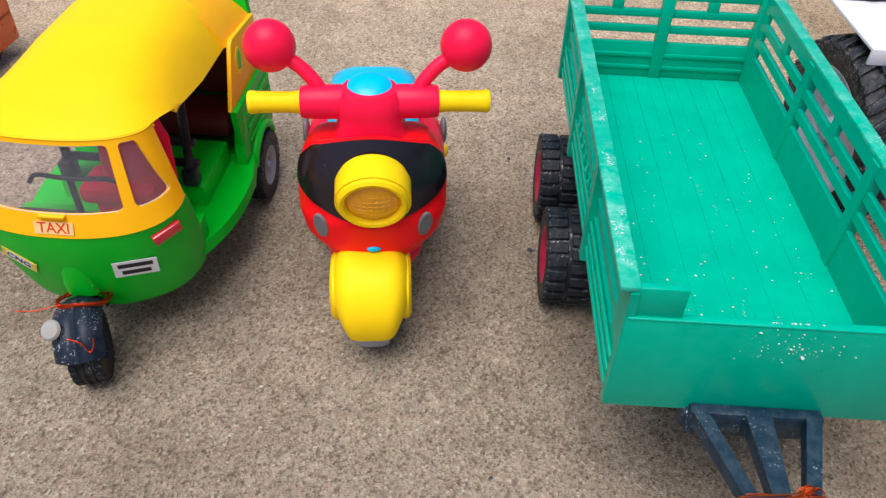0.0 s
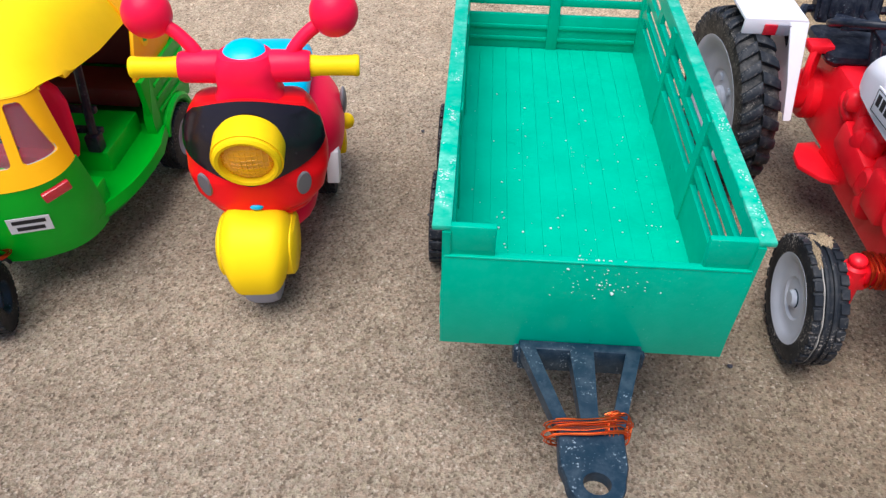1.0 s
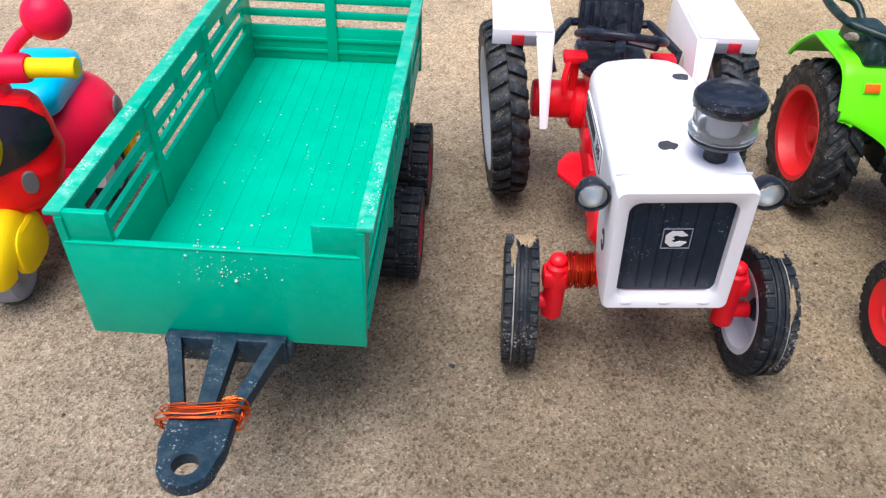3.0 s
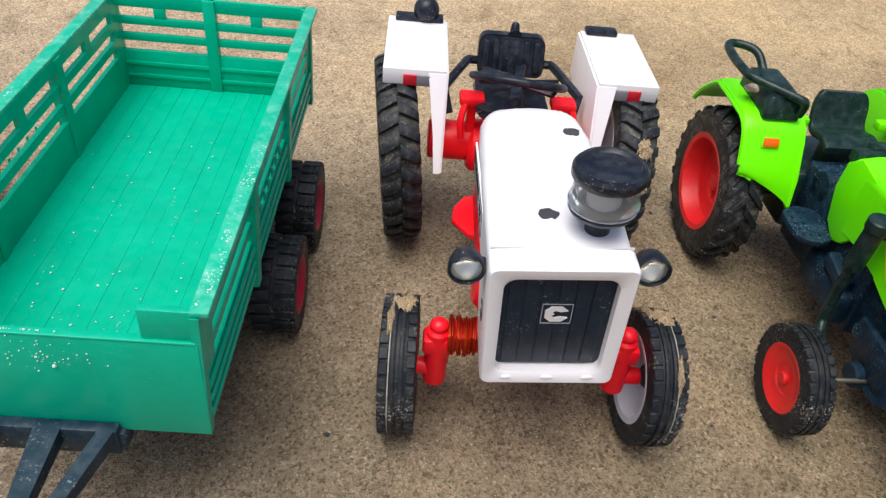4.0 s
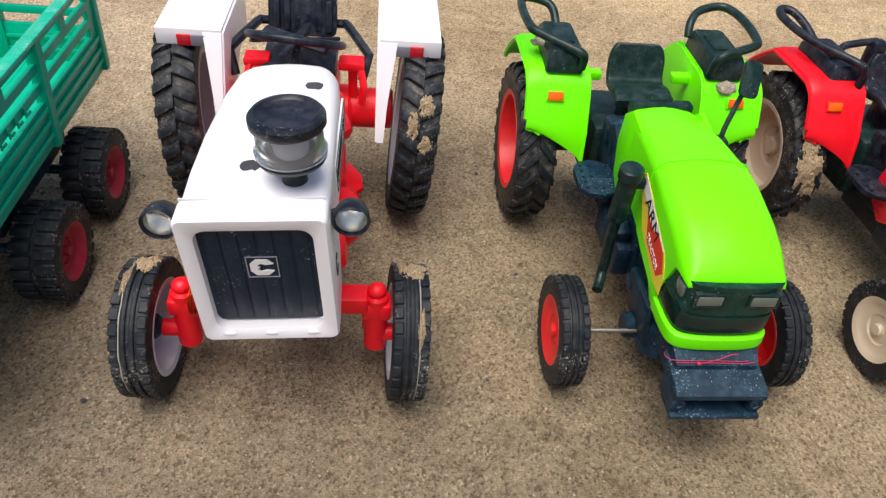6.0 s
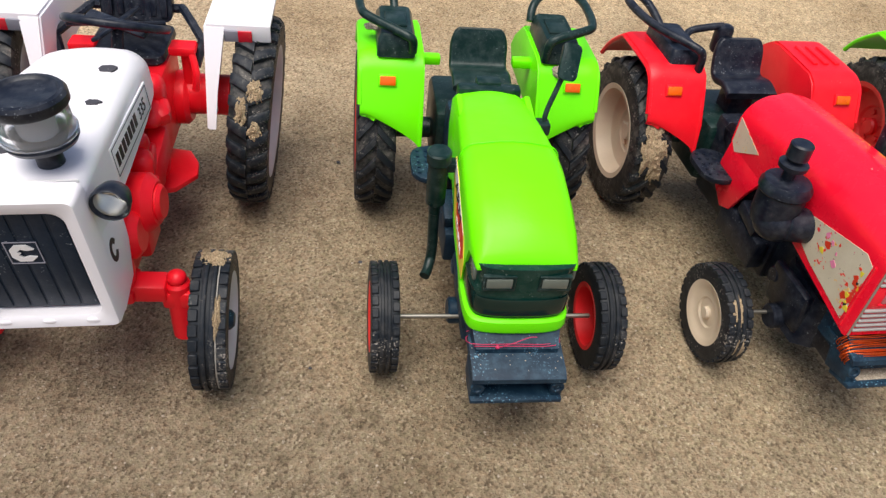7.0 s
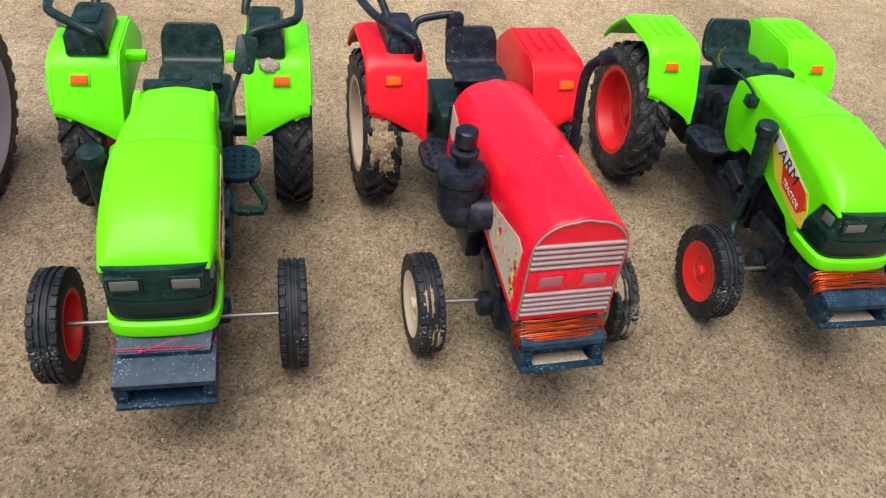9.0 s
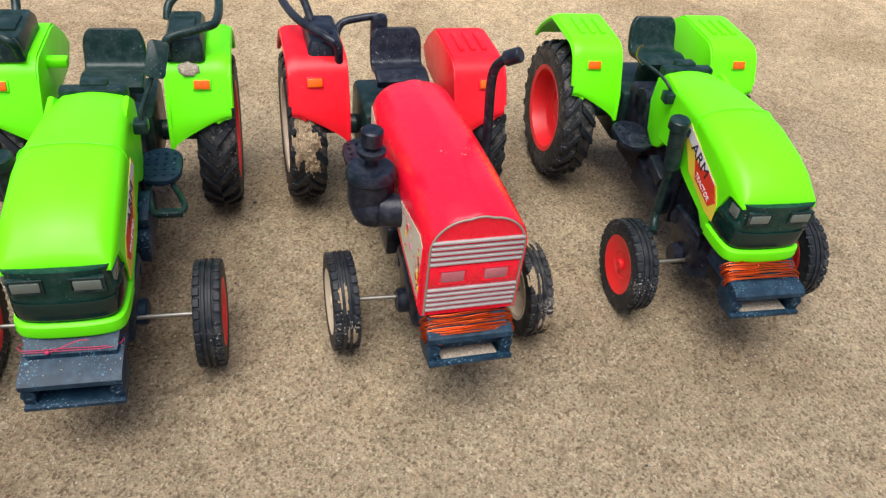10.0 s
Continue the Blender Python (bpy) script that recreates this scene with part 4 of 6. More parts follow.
def bumper(t, mat, seed, thread=False, back=0.0, tip=0.0):
    """The C-shaped front weight carrier below the grille, tied on with wire."""
    part("bumper_neck", loft([[(a * w, y, z) for a, z in ((-1, z0), (1, z0), (1, z1), (-1, z1))] for y, w, z0, z1 in ((14, 15, 36, 47), (2, 15, 36, 46), (-4, 14, 33, 42))]), mat, t)
    b = part("front_weight", loft([[(a * 15.8, y, z) for a in (-1, 1) for z in ((z0, z1) if a < 0 else (z1, z0))] for y, z0, z1 in ((1.5, 37.4, 41.4), (-13.6, 36.4, 38.9), (-15.8, 35.4, 37.4))]), mat, t, "dark chunky front weight, dusty on top")
    part("lower_bar", box((-15.7, -16.8, 26.4), (15.7, -6, 28.2), 0.4), mat, b)
    part("side_post", box((-15.8, -15, 28.0), (-11.8, -3, 37.2), 0.6), mat, b)
    part("side_post", box((11.8, -15, 28.0), (15.8, -3, 37.2), 0.6), mat, b)
    part("back_plate", box((-12, -5, 28), (12, -3, 37), 0.5), mat, b)
    b.matrix_basis = pose(0, back * MM, 0.040, tip) @ pose(0, 0, -0.040)
    rs = random.Random(seed + 5)
    sand = []
    for _ in range(70):
        q = ball((0, 0, 0), 1, 1, 0.6, 6)
        r = rs.uniform(0.10, 0.28)
        x, y = max(-15, min(15, rs.choice((-12, -4, 6, 13)) + rs.gauss(0, 2.4))), -2.5 - abs(rs.gauss(0, 5.0)) % 11
        for v in q.verts:
            v.co = v.co * r + Vector((x, y, 40.82 + (y + 2) * 0.166))
        sand.append(q)
    tagged(part("sand_specks", merge(*sand), M_SAND, b, "pale sand specks on dark plastic"), kind="stuff")
    if not thread:
        part("sand_film", box((-10.5, -14.5, 28.1), (10.5, -5, 28.5), 0.1), M_SAND, b)
    for s in (-1, 1):
        part("bolt_hole", along(lathe([(0, -0.3), (1.1, -0.3), (1.5, 0.5), (2.3, 0.5), (2.5, 0)], 14), (s * 13.6, -15.0, 32.4), (s * 13.6, -18, 32.4)), mat, b)
    rnd = random.Random(seed)
    if thread:
        shape = [(-14.5, -3.5, 42.2), (0, -3.8, 42.6), (13, -3.4, 42.2), (14.5, 4, 40), (0, 8, 38), (-14.8, 4, 40)]
        part("thread", merge(winding(2, shape, 0.15, seed, 1.3), tube([(-6, -4, 43), (-2, -5, 46), (3, -4, 47.5), (6, -3, 46.6)], 0.17, 6), ball((-7, -4.2, 43.2), 0.8, 0.7, 0.7, 10)), M_THREAD, t, "pink thread knotted round the bumper neck")
    else:
        for k in range(7):
            y, z = 1.2 - 0.9 * k, 44.6 - 0.6 * k
            shape = [(-15.5, y, z - 4), (-15, y - 0.5, z), (-7, y - 1 + rnd.uniform(-0.6, 0.6), z + 1.0), (2, y - 1 + rnd.uniform(-0.6, 0.6), z + 1.2), (9, y - 0.8, z + 0.9), (15, y - 0.4, z), (15.8, y, z - 4), (0, y + 2, z - 9)]
            part("tie_wire", winding(4, shape, 0.2, seed + k, 0.9), M_COPPER, t, "orange copper wire wound round the bumper neck")
        for _ in range(3):
            x, y = rnd.uniform(-15, 14), rnd.uniform(-4, 0)
            part("wire_end", tube([(x, y, 45), (x + rnd.uniform(-6, 6), y - 1.5, 47), (x + rnd.uniform(-10, 10), y - 2.5, 46 + rnd.uniform(0, 3))], 0.18, 6), M_COPPER, t)


def sticker(t, s):
    """The printed side label: letters on a white, yellow and red ground."""
    x = s * 17.95
    lab = part("side_label", prism([(17.2, 54.0), (17.6, 62), (22, 68.6), (54, 79.2), (57, 75.0), (44, 61.0), (24, 54.4)], "x", x - 0.12, x + 0.12, 0), M_YELLOWLABEL, t, "yellow, white and red printed side label")
    part("label_field", prism([(23, 68.4), (53, 78.6), (56, 74.4), (26, 64.6)], "x", x + s * 0.13, x + s * 0.2, 0), M_LABEL, lab)
    part("label_field", prism([(18.6, 62.5), (26, 64.6), (43, 69.4), (38, 61.4), (23, 57.6)], "x", x + s * 0.13, x + s * 0.2, 0), M_REDINK, lab)
    part("label_field", prism([(19.5, 63.2), (23.4, 67.9), (30, 70.0), (33.5, 68.2), (38, 68.4), (30, 65.4)], "x", x + s * 0.205, x + s * 0.24, 0), M_REDINK, lab)
    rot = pose(x + s * 0.3, 38.6, 70.2, 90, 0, -90 if s < 0 else 90) @ pose(0, 0, 0, 0, 0, -17 if s < 0 else 17)
    lettering("letters", "ARM", 7.0, rot, M_INK, lab, 1.25)
    rot = pose(x + s * 0.3, 31, 61.8, 90, 0, -90 if s < 0 else 90) @ pose(0, 0, 0, 0, 0, -15 if s < 0 else 15)
    lettering("letters", "TRACTOR", 3.2, rot, M_LABEL, lab)


def green_hood(t, mat, dark):
    rows = [(4, 16.2, 70.0, 72.6, 1.2), (5, 16.6, 70.4, 74.6, 2.6), (6.5, 16.9, 70.6, 76.4, 4.2), (11, 17.5, 71.0, 80, 6.8), (15, 17.8, 70.0, 82.3, 7.2), (24, 18, 64, 85.0, 7), (40, 18, 62, 87.6, 6.5), (50, 17.5, 62, 88.2, 6), (51.5, 17.2, 62, 87.95, 6), (70, 15.8, 62, 86.8, 5.5), (88, 14.4, 62, 84.2, 5), (97, 13.6, 62, 82.0, 4.5)]
    a = loft([section(*r) for r in rows])
    rows = [(24, 17.95, 51), (40, 17.95, 54.5), (50, 17.45, 56.5), (51.5, 17.15, 57), (70, 15.75, 57), (88, 14.35, 54), (97, 13.55, 57)]
    b = loft([[(-17.7, 21.5, 49.8), (-17.7, 13, 71), (17.7, 13, 71), (17.7, 21.5, 49.8)]] + [[(-w, y, z), (-w, y, 71), (w, y, 71), (w, y, z)] for y, w, z in rows])
    hood = part("hood", merge(a, b), mat, t, sharp=50)
    # the cheeks at the back of the hood and the lip under the grille
    for s in (-1, 1):
        part("hood_cheek", prism([(74, 57), (80, 50), (86, 47), (94, 52), (99, 66), (98, 78), (90, 84), (76, 82)], "x", s * 12.0, s * 14.8, 1.0), mat, hood)
    plan = [(-17.6, 20), (-17.4, 8), (-15.5, 2.2), (-10, 0.2), (0, -0.3), (10, 0.2), (15.5, 2.2), (17.4, 8), (17.6, 20)]
    plan = [(p.x, p.y) for p in spline([(x, y, 0) for x, y in plan], 5)]
    lip = loft([[(x, y, 45.6) for x, y in plan], [(x * 1.02, y - 0.3, 47) for x, y in plan], [(x * 1.01, y, 50.2) for x, y in plan], [(x * 0.95, y + 1, 51) for x, y in plan]])
    part("lower_lip", lip, mat, hood)
    for s in (-1, 1):
        part("hood_side", prism([(20, 46.2), (23, 46.4), (30, 52), (30, 62), (18, 60), (20.5, 50)], "x", s * 15.8, s * 17.6, 0.5), mat, hood)
    band = loft([[(x * k, y * (1 if y > 3 else 1) + 1.6, z) for x, y in plan] for z, k in ((50, 0.93), (52, 0.95), (59.6, 0.955), (61, 0.985), (62.2, 0.985), (63, 0.95), (70.4, 0.94), (71, 0.975), (72.4, 0.975))])
    g = part("grille_band", band, M_BANDGREEN, t, "dark glossy band with headlamps across the nose")
    for s in (-1, 1):
        part("headlamp", box((s * 9 - 4.3, 0.6, 65.0), (s * 9 + 4.3, 3.4, 69.0), 0.5), M_DARKLENS, g, "smoky rectangular headlamp")
        part("lamp_frame", merge(box((s * 9 - 5.3, 0.8, 64.0), (s * 9 + 5.3, 2.6, 64.9), 0.2), box((s * 9 - 5.3, 0.8, 69.1), (s * 9 + 5.3, 2.6, 70), 0.2), box((s * 9 - 5.3, 0.8, 64.6), (s * 9 - 4.5, 2.6, 69.4), 0.2), box((s * 9 + 4.5, 0.8, 64.6), (s * 9 + 5.3, 2.6, 69.4), 0.2)), dark, g)
        part("side_lamp", box((s * 16.2 - 0.7, 5.5, 64.4), (s * 16.2 + 0.7, 11, 69), 0.4), M_DARKLENS, g)
    part("grille_panel", loft([[(x * k, y + o, z) for x, y in plan[1:-1]] for z, k, o in ((52.2, 0.955, 1.0), (53, 0.965, 0.7), (59, 0.965, 0.7), (59.8, 0.955, 1.0))]), M_GLOSSGREEN, g, "smooth glossy dark lower panel")
    hood_seam = [(x, 50.2, z + 0.25) for x, _, z in section(50, 17.7, 66, 88.2, 6)]
    part("hood_step", tube(hood_seam, 0.2, 6, 0), mat, hood)
    part("dash_strip", merge(box((-12.8, 96.5, 77), (12.8, 102.5, 82.8), 1.2), box((-12.6, 97, 58), (12.6, 101, 80), 1)), dark, t)
    return hood


def exhaust_can(t, mat, dx=0.0, dy=0.0):
    x, y = -23.6 + dx, 56 + dy
    part("exhaust", merge(cyl(3.7, (x, y, 57), (-24.4, 53, 81.5), 20, 0.8), cyl(4.5, (-24.2, 53.3, 77), (-24.4, 53, 82), 20, 0.6), cyl(2.2, (x, y, 52), (x, y, 58), 14, 0.5),
                          tube([(x, y, 55), (x + 0.4, y + 1, 45), (x + 1, y + 1.5, 35), (x + 0.8, y + 1, 29), (x - 0.6, y - 3, 26), (x - 2, y - 6, 25)], 2.1, 12, 5), box((-24, 52, 73), (-16.5, 57, 77), 0.8)), mat, t, "dark upright exhaust can with a bent pipe")


def green_tractor(x, y, yaw, first):
    label = "lime green toy tractor with red rims and dark toolboxes" if first else "lime green toy tractor with copper wire round its nose"
    t = thing("toy_tractor", x, y, yaw, label, "toy tractor", "row of toy tractors")
    dark = M_BLACKGREEN
    green_hood(t, M_LIME, dark)
    sticker(t, -1)
    sticker(t, 1)
    chassis(t, M_NAVY if first else M_BLACK)
    wheels_for(t, M_RIMRED, False, (-42.5, 31.5, 41.0, 31.5, 21.3) if first else (-41.8, 29.5, 42.5, 31.5, 21.0))
    bumper(t, M_NAVY, 11 if first else 31, first, 2.5 if first else 3.0, 0.0 if first else -4.0)
    bucket_seat(t, dark, 2.0 if first else 3.0, 125 if first else 129, 67.5, 26.0)
    for s in (-1, 1):
        arch_fender(t, M_LIME, s, M_ORANGE, not first, first, (0, 0, 0) if first else (0.3, 2.5, -0.5), 51.0 if first else 49.5)
    exhaust_can(t, dark, 0.0 if first else 2.0, 0.0 if first else -4.0)
    part("steering_post", box((-5, 100, 60), (5, 106, 84), 1), dark, t)
    if first:
        roof_box(t, dark, -1, [(-27, 120, 86), (-27.5, 118, 92), (-31, 119, 94), (-45, 130, 96), (-48, 136, 96.5), (-49, 150, 97), (-48, 160, 97.5), (-44, 163, 97.5), (-37, 160, 97), (-34, 156, 95), (-33, 149, 90)], dx=-2.8)
        roof_box(t, dark, 1, [(27, 121, 85), (27, 119, 92), (30, 119, 95), (42, 124, 96.5), (47, 129, 97), (48, 145, 98), (46, 157, 98.5), (41, 162, 98.5), (31, 159, 97), (26, 153, 94), (25, 149, 89)])
        part("mirror", merge(tube([(19.5, 80, 76), (19.5, 81, 82), (23, 85, 90), (25, 87, 95)], 1.0, 8), moved(prism(rrect(7.6, 14, 1.8), "y", -0.8, 0.8, 0.4), 27, 88.5, 100, -35, 12, 0), box((16, 77, 74), (21.5, 83, 79), 0.8)), dark, t, "dark mirror on a bent stalk")
        part("pedal", tube([(16, 92, 45), (17, 82, 44), (18.5, 72, 43), (21, 68, 42.5), (30, 69, 42.5), (31, 74, 43), (26, 86, 44)], 1.3, 8, 3), dark, t)
        part("pedal_pad", box((20.5, 66.5, 41.2), (31, 70.5, 44), 0.8), dark, t)
        for (sx, px, py, pz) in ((1, 34.5, 118.2, 80.6), (-1, -45, 135, 89.5)):
            b = ball((0, 0, 0), 4.6, 3.0, 1.4, 16)
            for v in b.verts:
                v.co *= 1 + 0.3 * noise.noise(v.co * 0.6)
            part("sand_lump", moved(b, px, py, pz, 52 if sx > 0 else 0), M_SAND, t, "lump of pale sand on the mudguard")
    else:
        part("mirror", merge(tube([(-15, 80, 77), (-16.5, 82, 81), (-19, 88, 84), (-24, 97, 86), (-26, 101, 86.6)], 0.75, 8), box((-19.5, 77, 75), (-14.5, 83, 80), 0.8)), dark, t)
        part("brass_clip", tube([(-25, 99, 85), (-27, 101, 87.5), (-27, 101, 91.5), (-26, 100, 93.5)], 0.4, 6), M_BRASS, t, "thin brass clip")
    return t


green_tractor(417.5, 168, 2, True)
green_tractor(680.2, 192, 1.5, False)


def red_tractor():
    t = thing("toy_tractor", 551, 170, 5, "red toy tractor with cream rims, peeling stickers and muddy wheels", "toy tractor", "row of toy tractors")
    rows = [(0.0, 17.6, 47, 91.0, 13.5), (1.4, 17.9, 47, 91.6, 13.8), (22, 17.9, 50.5, 91.4, 13.5), (42, 17.9, 54, 90.5, 13.5), (70, 17.9, 58, 88.4, 13.5), (98, 17.9, 60, 85.8, 13.5), (103, 17.4, 61, 84.6, 13.2)]
    hood = part("hood", loft([section(*r, 1.0, 9) for r in rows]), M_REDHOOD, t, sharp=50)
    for s in (-1, 1):
        part("hood_apron", prism([(72, 60), (102, 61), (104, 50), (102, 39), (93, 33), (86, 36), (79, 50)], "x", s * 16.2, s * 18.0, 0.5), M_REDHOOD, hood)
        st = part("faded_label", prism([(5, 50.5), (4.4, 75), (9, 77), (38, 70), (45, 60), (30, 55)], "x", s * 17.95, s * 18.12, 0), M_FADED, t, "pale peeling sticker with red and yellow scraps")
        part("faded_label", prism([(81, 68), (97, 59), (101, 62), (101, 74)], "x", s * 17.95, s * 18.12, 0), M_FADED, t)
        rs = random.Random(70 + s)
        for k in range(34):
            y, z = rs.choice((rs.gauss(6.5, 1.2), rs.gauss(31, 5.5), rs.gauss(22, 8))), rs.uniform(54, 72)
            if k % 3 == 0:
                y, z = rs.uniform(5.5, 9.5), rs.uniform(51.5, 60)
            if not (5 < y < 42 and 52 + max(0, y - 5) * 0.17 < z < 75 - max(0, y - 9) * 0.24 and z < 96 - y * 0.8):
                continue
            n, q = rs.randint(5, 8), rs.uniform(0.35, 1.7) if k > 5 else rs.uniform(1.4, 2.4)
            scrap = [(y + q * rs.uniform(0.35, 1.2) * math.cos(2 * math.pi * m / n), z + q * rs.uniform(0.35, 1.2) * math.sin(2 * math.pi * m / n)) for m in range(n)]
            part("sticker_scrap", prism(scrap, "x", s * 18.05, s * (18.16 + 0.004 * k), 0), (M_REDINK, M_PINKSCRAP, M_YELLOWLABEL, M_INK, M_PALEORANGE)[(0, 0, 1, 2, 0, 3, 4, 0, 2, 1)[k % 10]], st)
        part("raised_edge", tube([(s * 18.0, 3.5, 48.8), (s * 18.0, 3.0, 76)], 0.5, 6, 0), M_REDHOOD, hood)
    # nose plate: outline bead, silver bars, two lamps
    nose = section(0, 16.6, 47.5, 90.2, 12.6, 0.8, 9)
    part("nose_trim", tube([(x, -0.2, z) for x, _, z in nose], 0.42, 6, 0), M_TRIM, hood, "dull silver bead round the nose")
    for k, z in enumerate((80.4, 78.1, 75.8, 73.5, 71.2, 59.3, 57.0, 54.7, 52.4, 50.1)):
        part("grille_bar", box((-16.3, -1.0, z - 0.55), (16.3, 0.6, z + 0.55), 0.4), M_SILVER, hood)
    lampbar = part("lamp_panel", box((-16.2, -0.5, 60.8), (16.2, 0.8, 69.9), 0.4), M_REDHOOD, t)
    for s in (-1, 1):
        part("headlamp", box((s * 7.8 - 4.2, -1.0, 62.8), (s * 7.8 + 4.2, 0.5, 67.6), 0.4), M_ROSELENS, lampbar, "dusty rose-tinted rectangular headlamp")
        part("lamp_frame", merge(box((s * 7.8 - 5, -0.9, 61.8), (s * 7.8 + 5, 0.4, 62.7), 0.2), box((s * 7.8 - 5, -0.9, 67.7), (s * 7.8 + 5, 0.4, 68.6), 0.2)), M_REDHOOD, lampbar)
    chassis(t, M_BLACK, 8.0)
    wheels_for(t, M_RIMCREAM, True, (-39.8, 39.0, 38.6, 35.0, 20.4), (-43.4, 150.0, 41.5, 142.0))
    bumper(t, M_NAVY, 21, False, 8.5, -15.0)
    bucket_seat(t, M_BLACK, 2, 132, 67, 25, "black seat with white scuffs")
    for s in (-1, 1):
        arch_fender(t, M_RED, s, M_ORANGE, s > 0, False, (0, 8.5, -1.5) if s < 0 else (-1.5, 0, -0.5), 50.5 if s < 0 else 48.5)
    roof_box(t, M_BLACK, -1, [(-28, 130, 80), (-29, 129, 88), (-33, 131, 91), (-43, 146, 92), (-48, 160, 93), (-50, 172, 94.5), (-47, 178, 95), (-42, 176, 94.5), (-39, 168, 92), (-37, 156, 87)], 148.0, -4.5)
    part("roll_bar", merge(tube([(-27, 150, 82), (-23, 157, 86), (-14, 158, 88), (-6, 158, 89)], 1.8, 10, 5), box((-9, 154, 76), (-1, 161, 90), 2.2)), M_BLACK, t)
    # air cleaner with its stack, and the exhaust pipe on the other side
    part("air_cleaner", merge(along(lathe([(0, 0), (5, 0), (8, 2), (8.8, 6), (8.8, 15), (9.6, 16), (9.6, 18), (8.4, 20), (0, 20.6)], 28), (-28, 46, 60), (-28, 47, 81)), cyl(6.6, (-27, 42, 64), (-15.5, 40, 63.5), 24, 1.5), ball((-27.4, 44.5, 63.6), 8.5, 8.5, 8.4)), M_BLACK, t, "black air cleaner bowl")
    part("air_intake", moved(lathe([(0, 0), (2.4, 0), (2.4, 5), (5.2, 5.4), (5.4, 7.2), (2.8, 8), (3.2, 9), (4.1, 9.6), (4.2, 15), (3.6, 15.6), (0, 15.6)], 24), -28, 48, 79.6), M_BLACK, t)
    part("exhaust_pipe", merge(tube([(24.5, 68, 56), (23.6, 68, 78), (22, 68, 100), (22.4, 66.6, 108.5), (25, 63.6, 113.5)], 1.95, 12, 5), cyl(3.0, (24.6, 64.0, 113.0), (29, 60.2, 116.6), 16, 0.5), box((15, 64, 60), (25, 71, 66), 0.8)), M_BLACK, t, "tall black exhaust pipe with a bent tip")
    part("steering_post", box((-5, 101, 60), (5, 106, 80), 1), M_BLACK, t)
    scuffs = []
    rnd = random.Random(3)
    for _ in range(9):
        r = rnd.uniform(0.08, 0.24)
        scuffs.append(moved(ball((0, 0, 0), r * 1.6, r, r * 0.3, 8), rnd.gauss(0, 3.2), rnd.gauss(38, 2.4), 90.55, 0, 0, rnd.uniform(0, 180)))
    tagged(part("paint_scuffs", merge(*scuffs), M_FADED, hood, "pale scuffs on the hood"), kind="stuff")


red_tractor()


# ---- white tractor ----


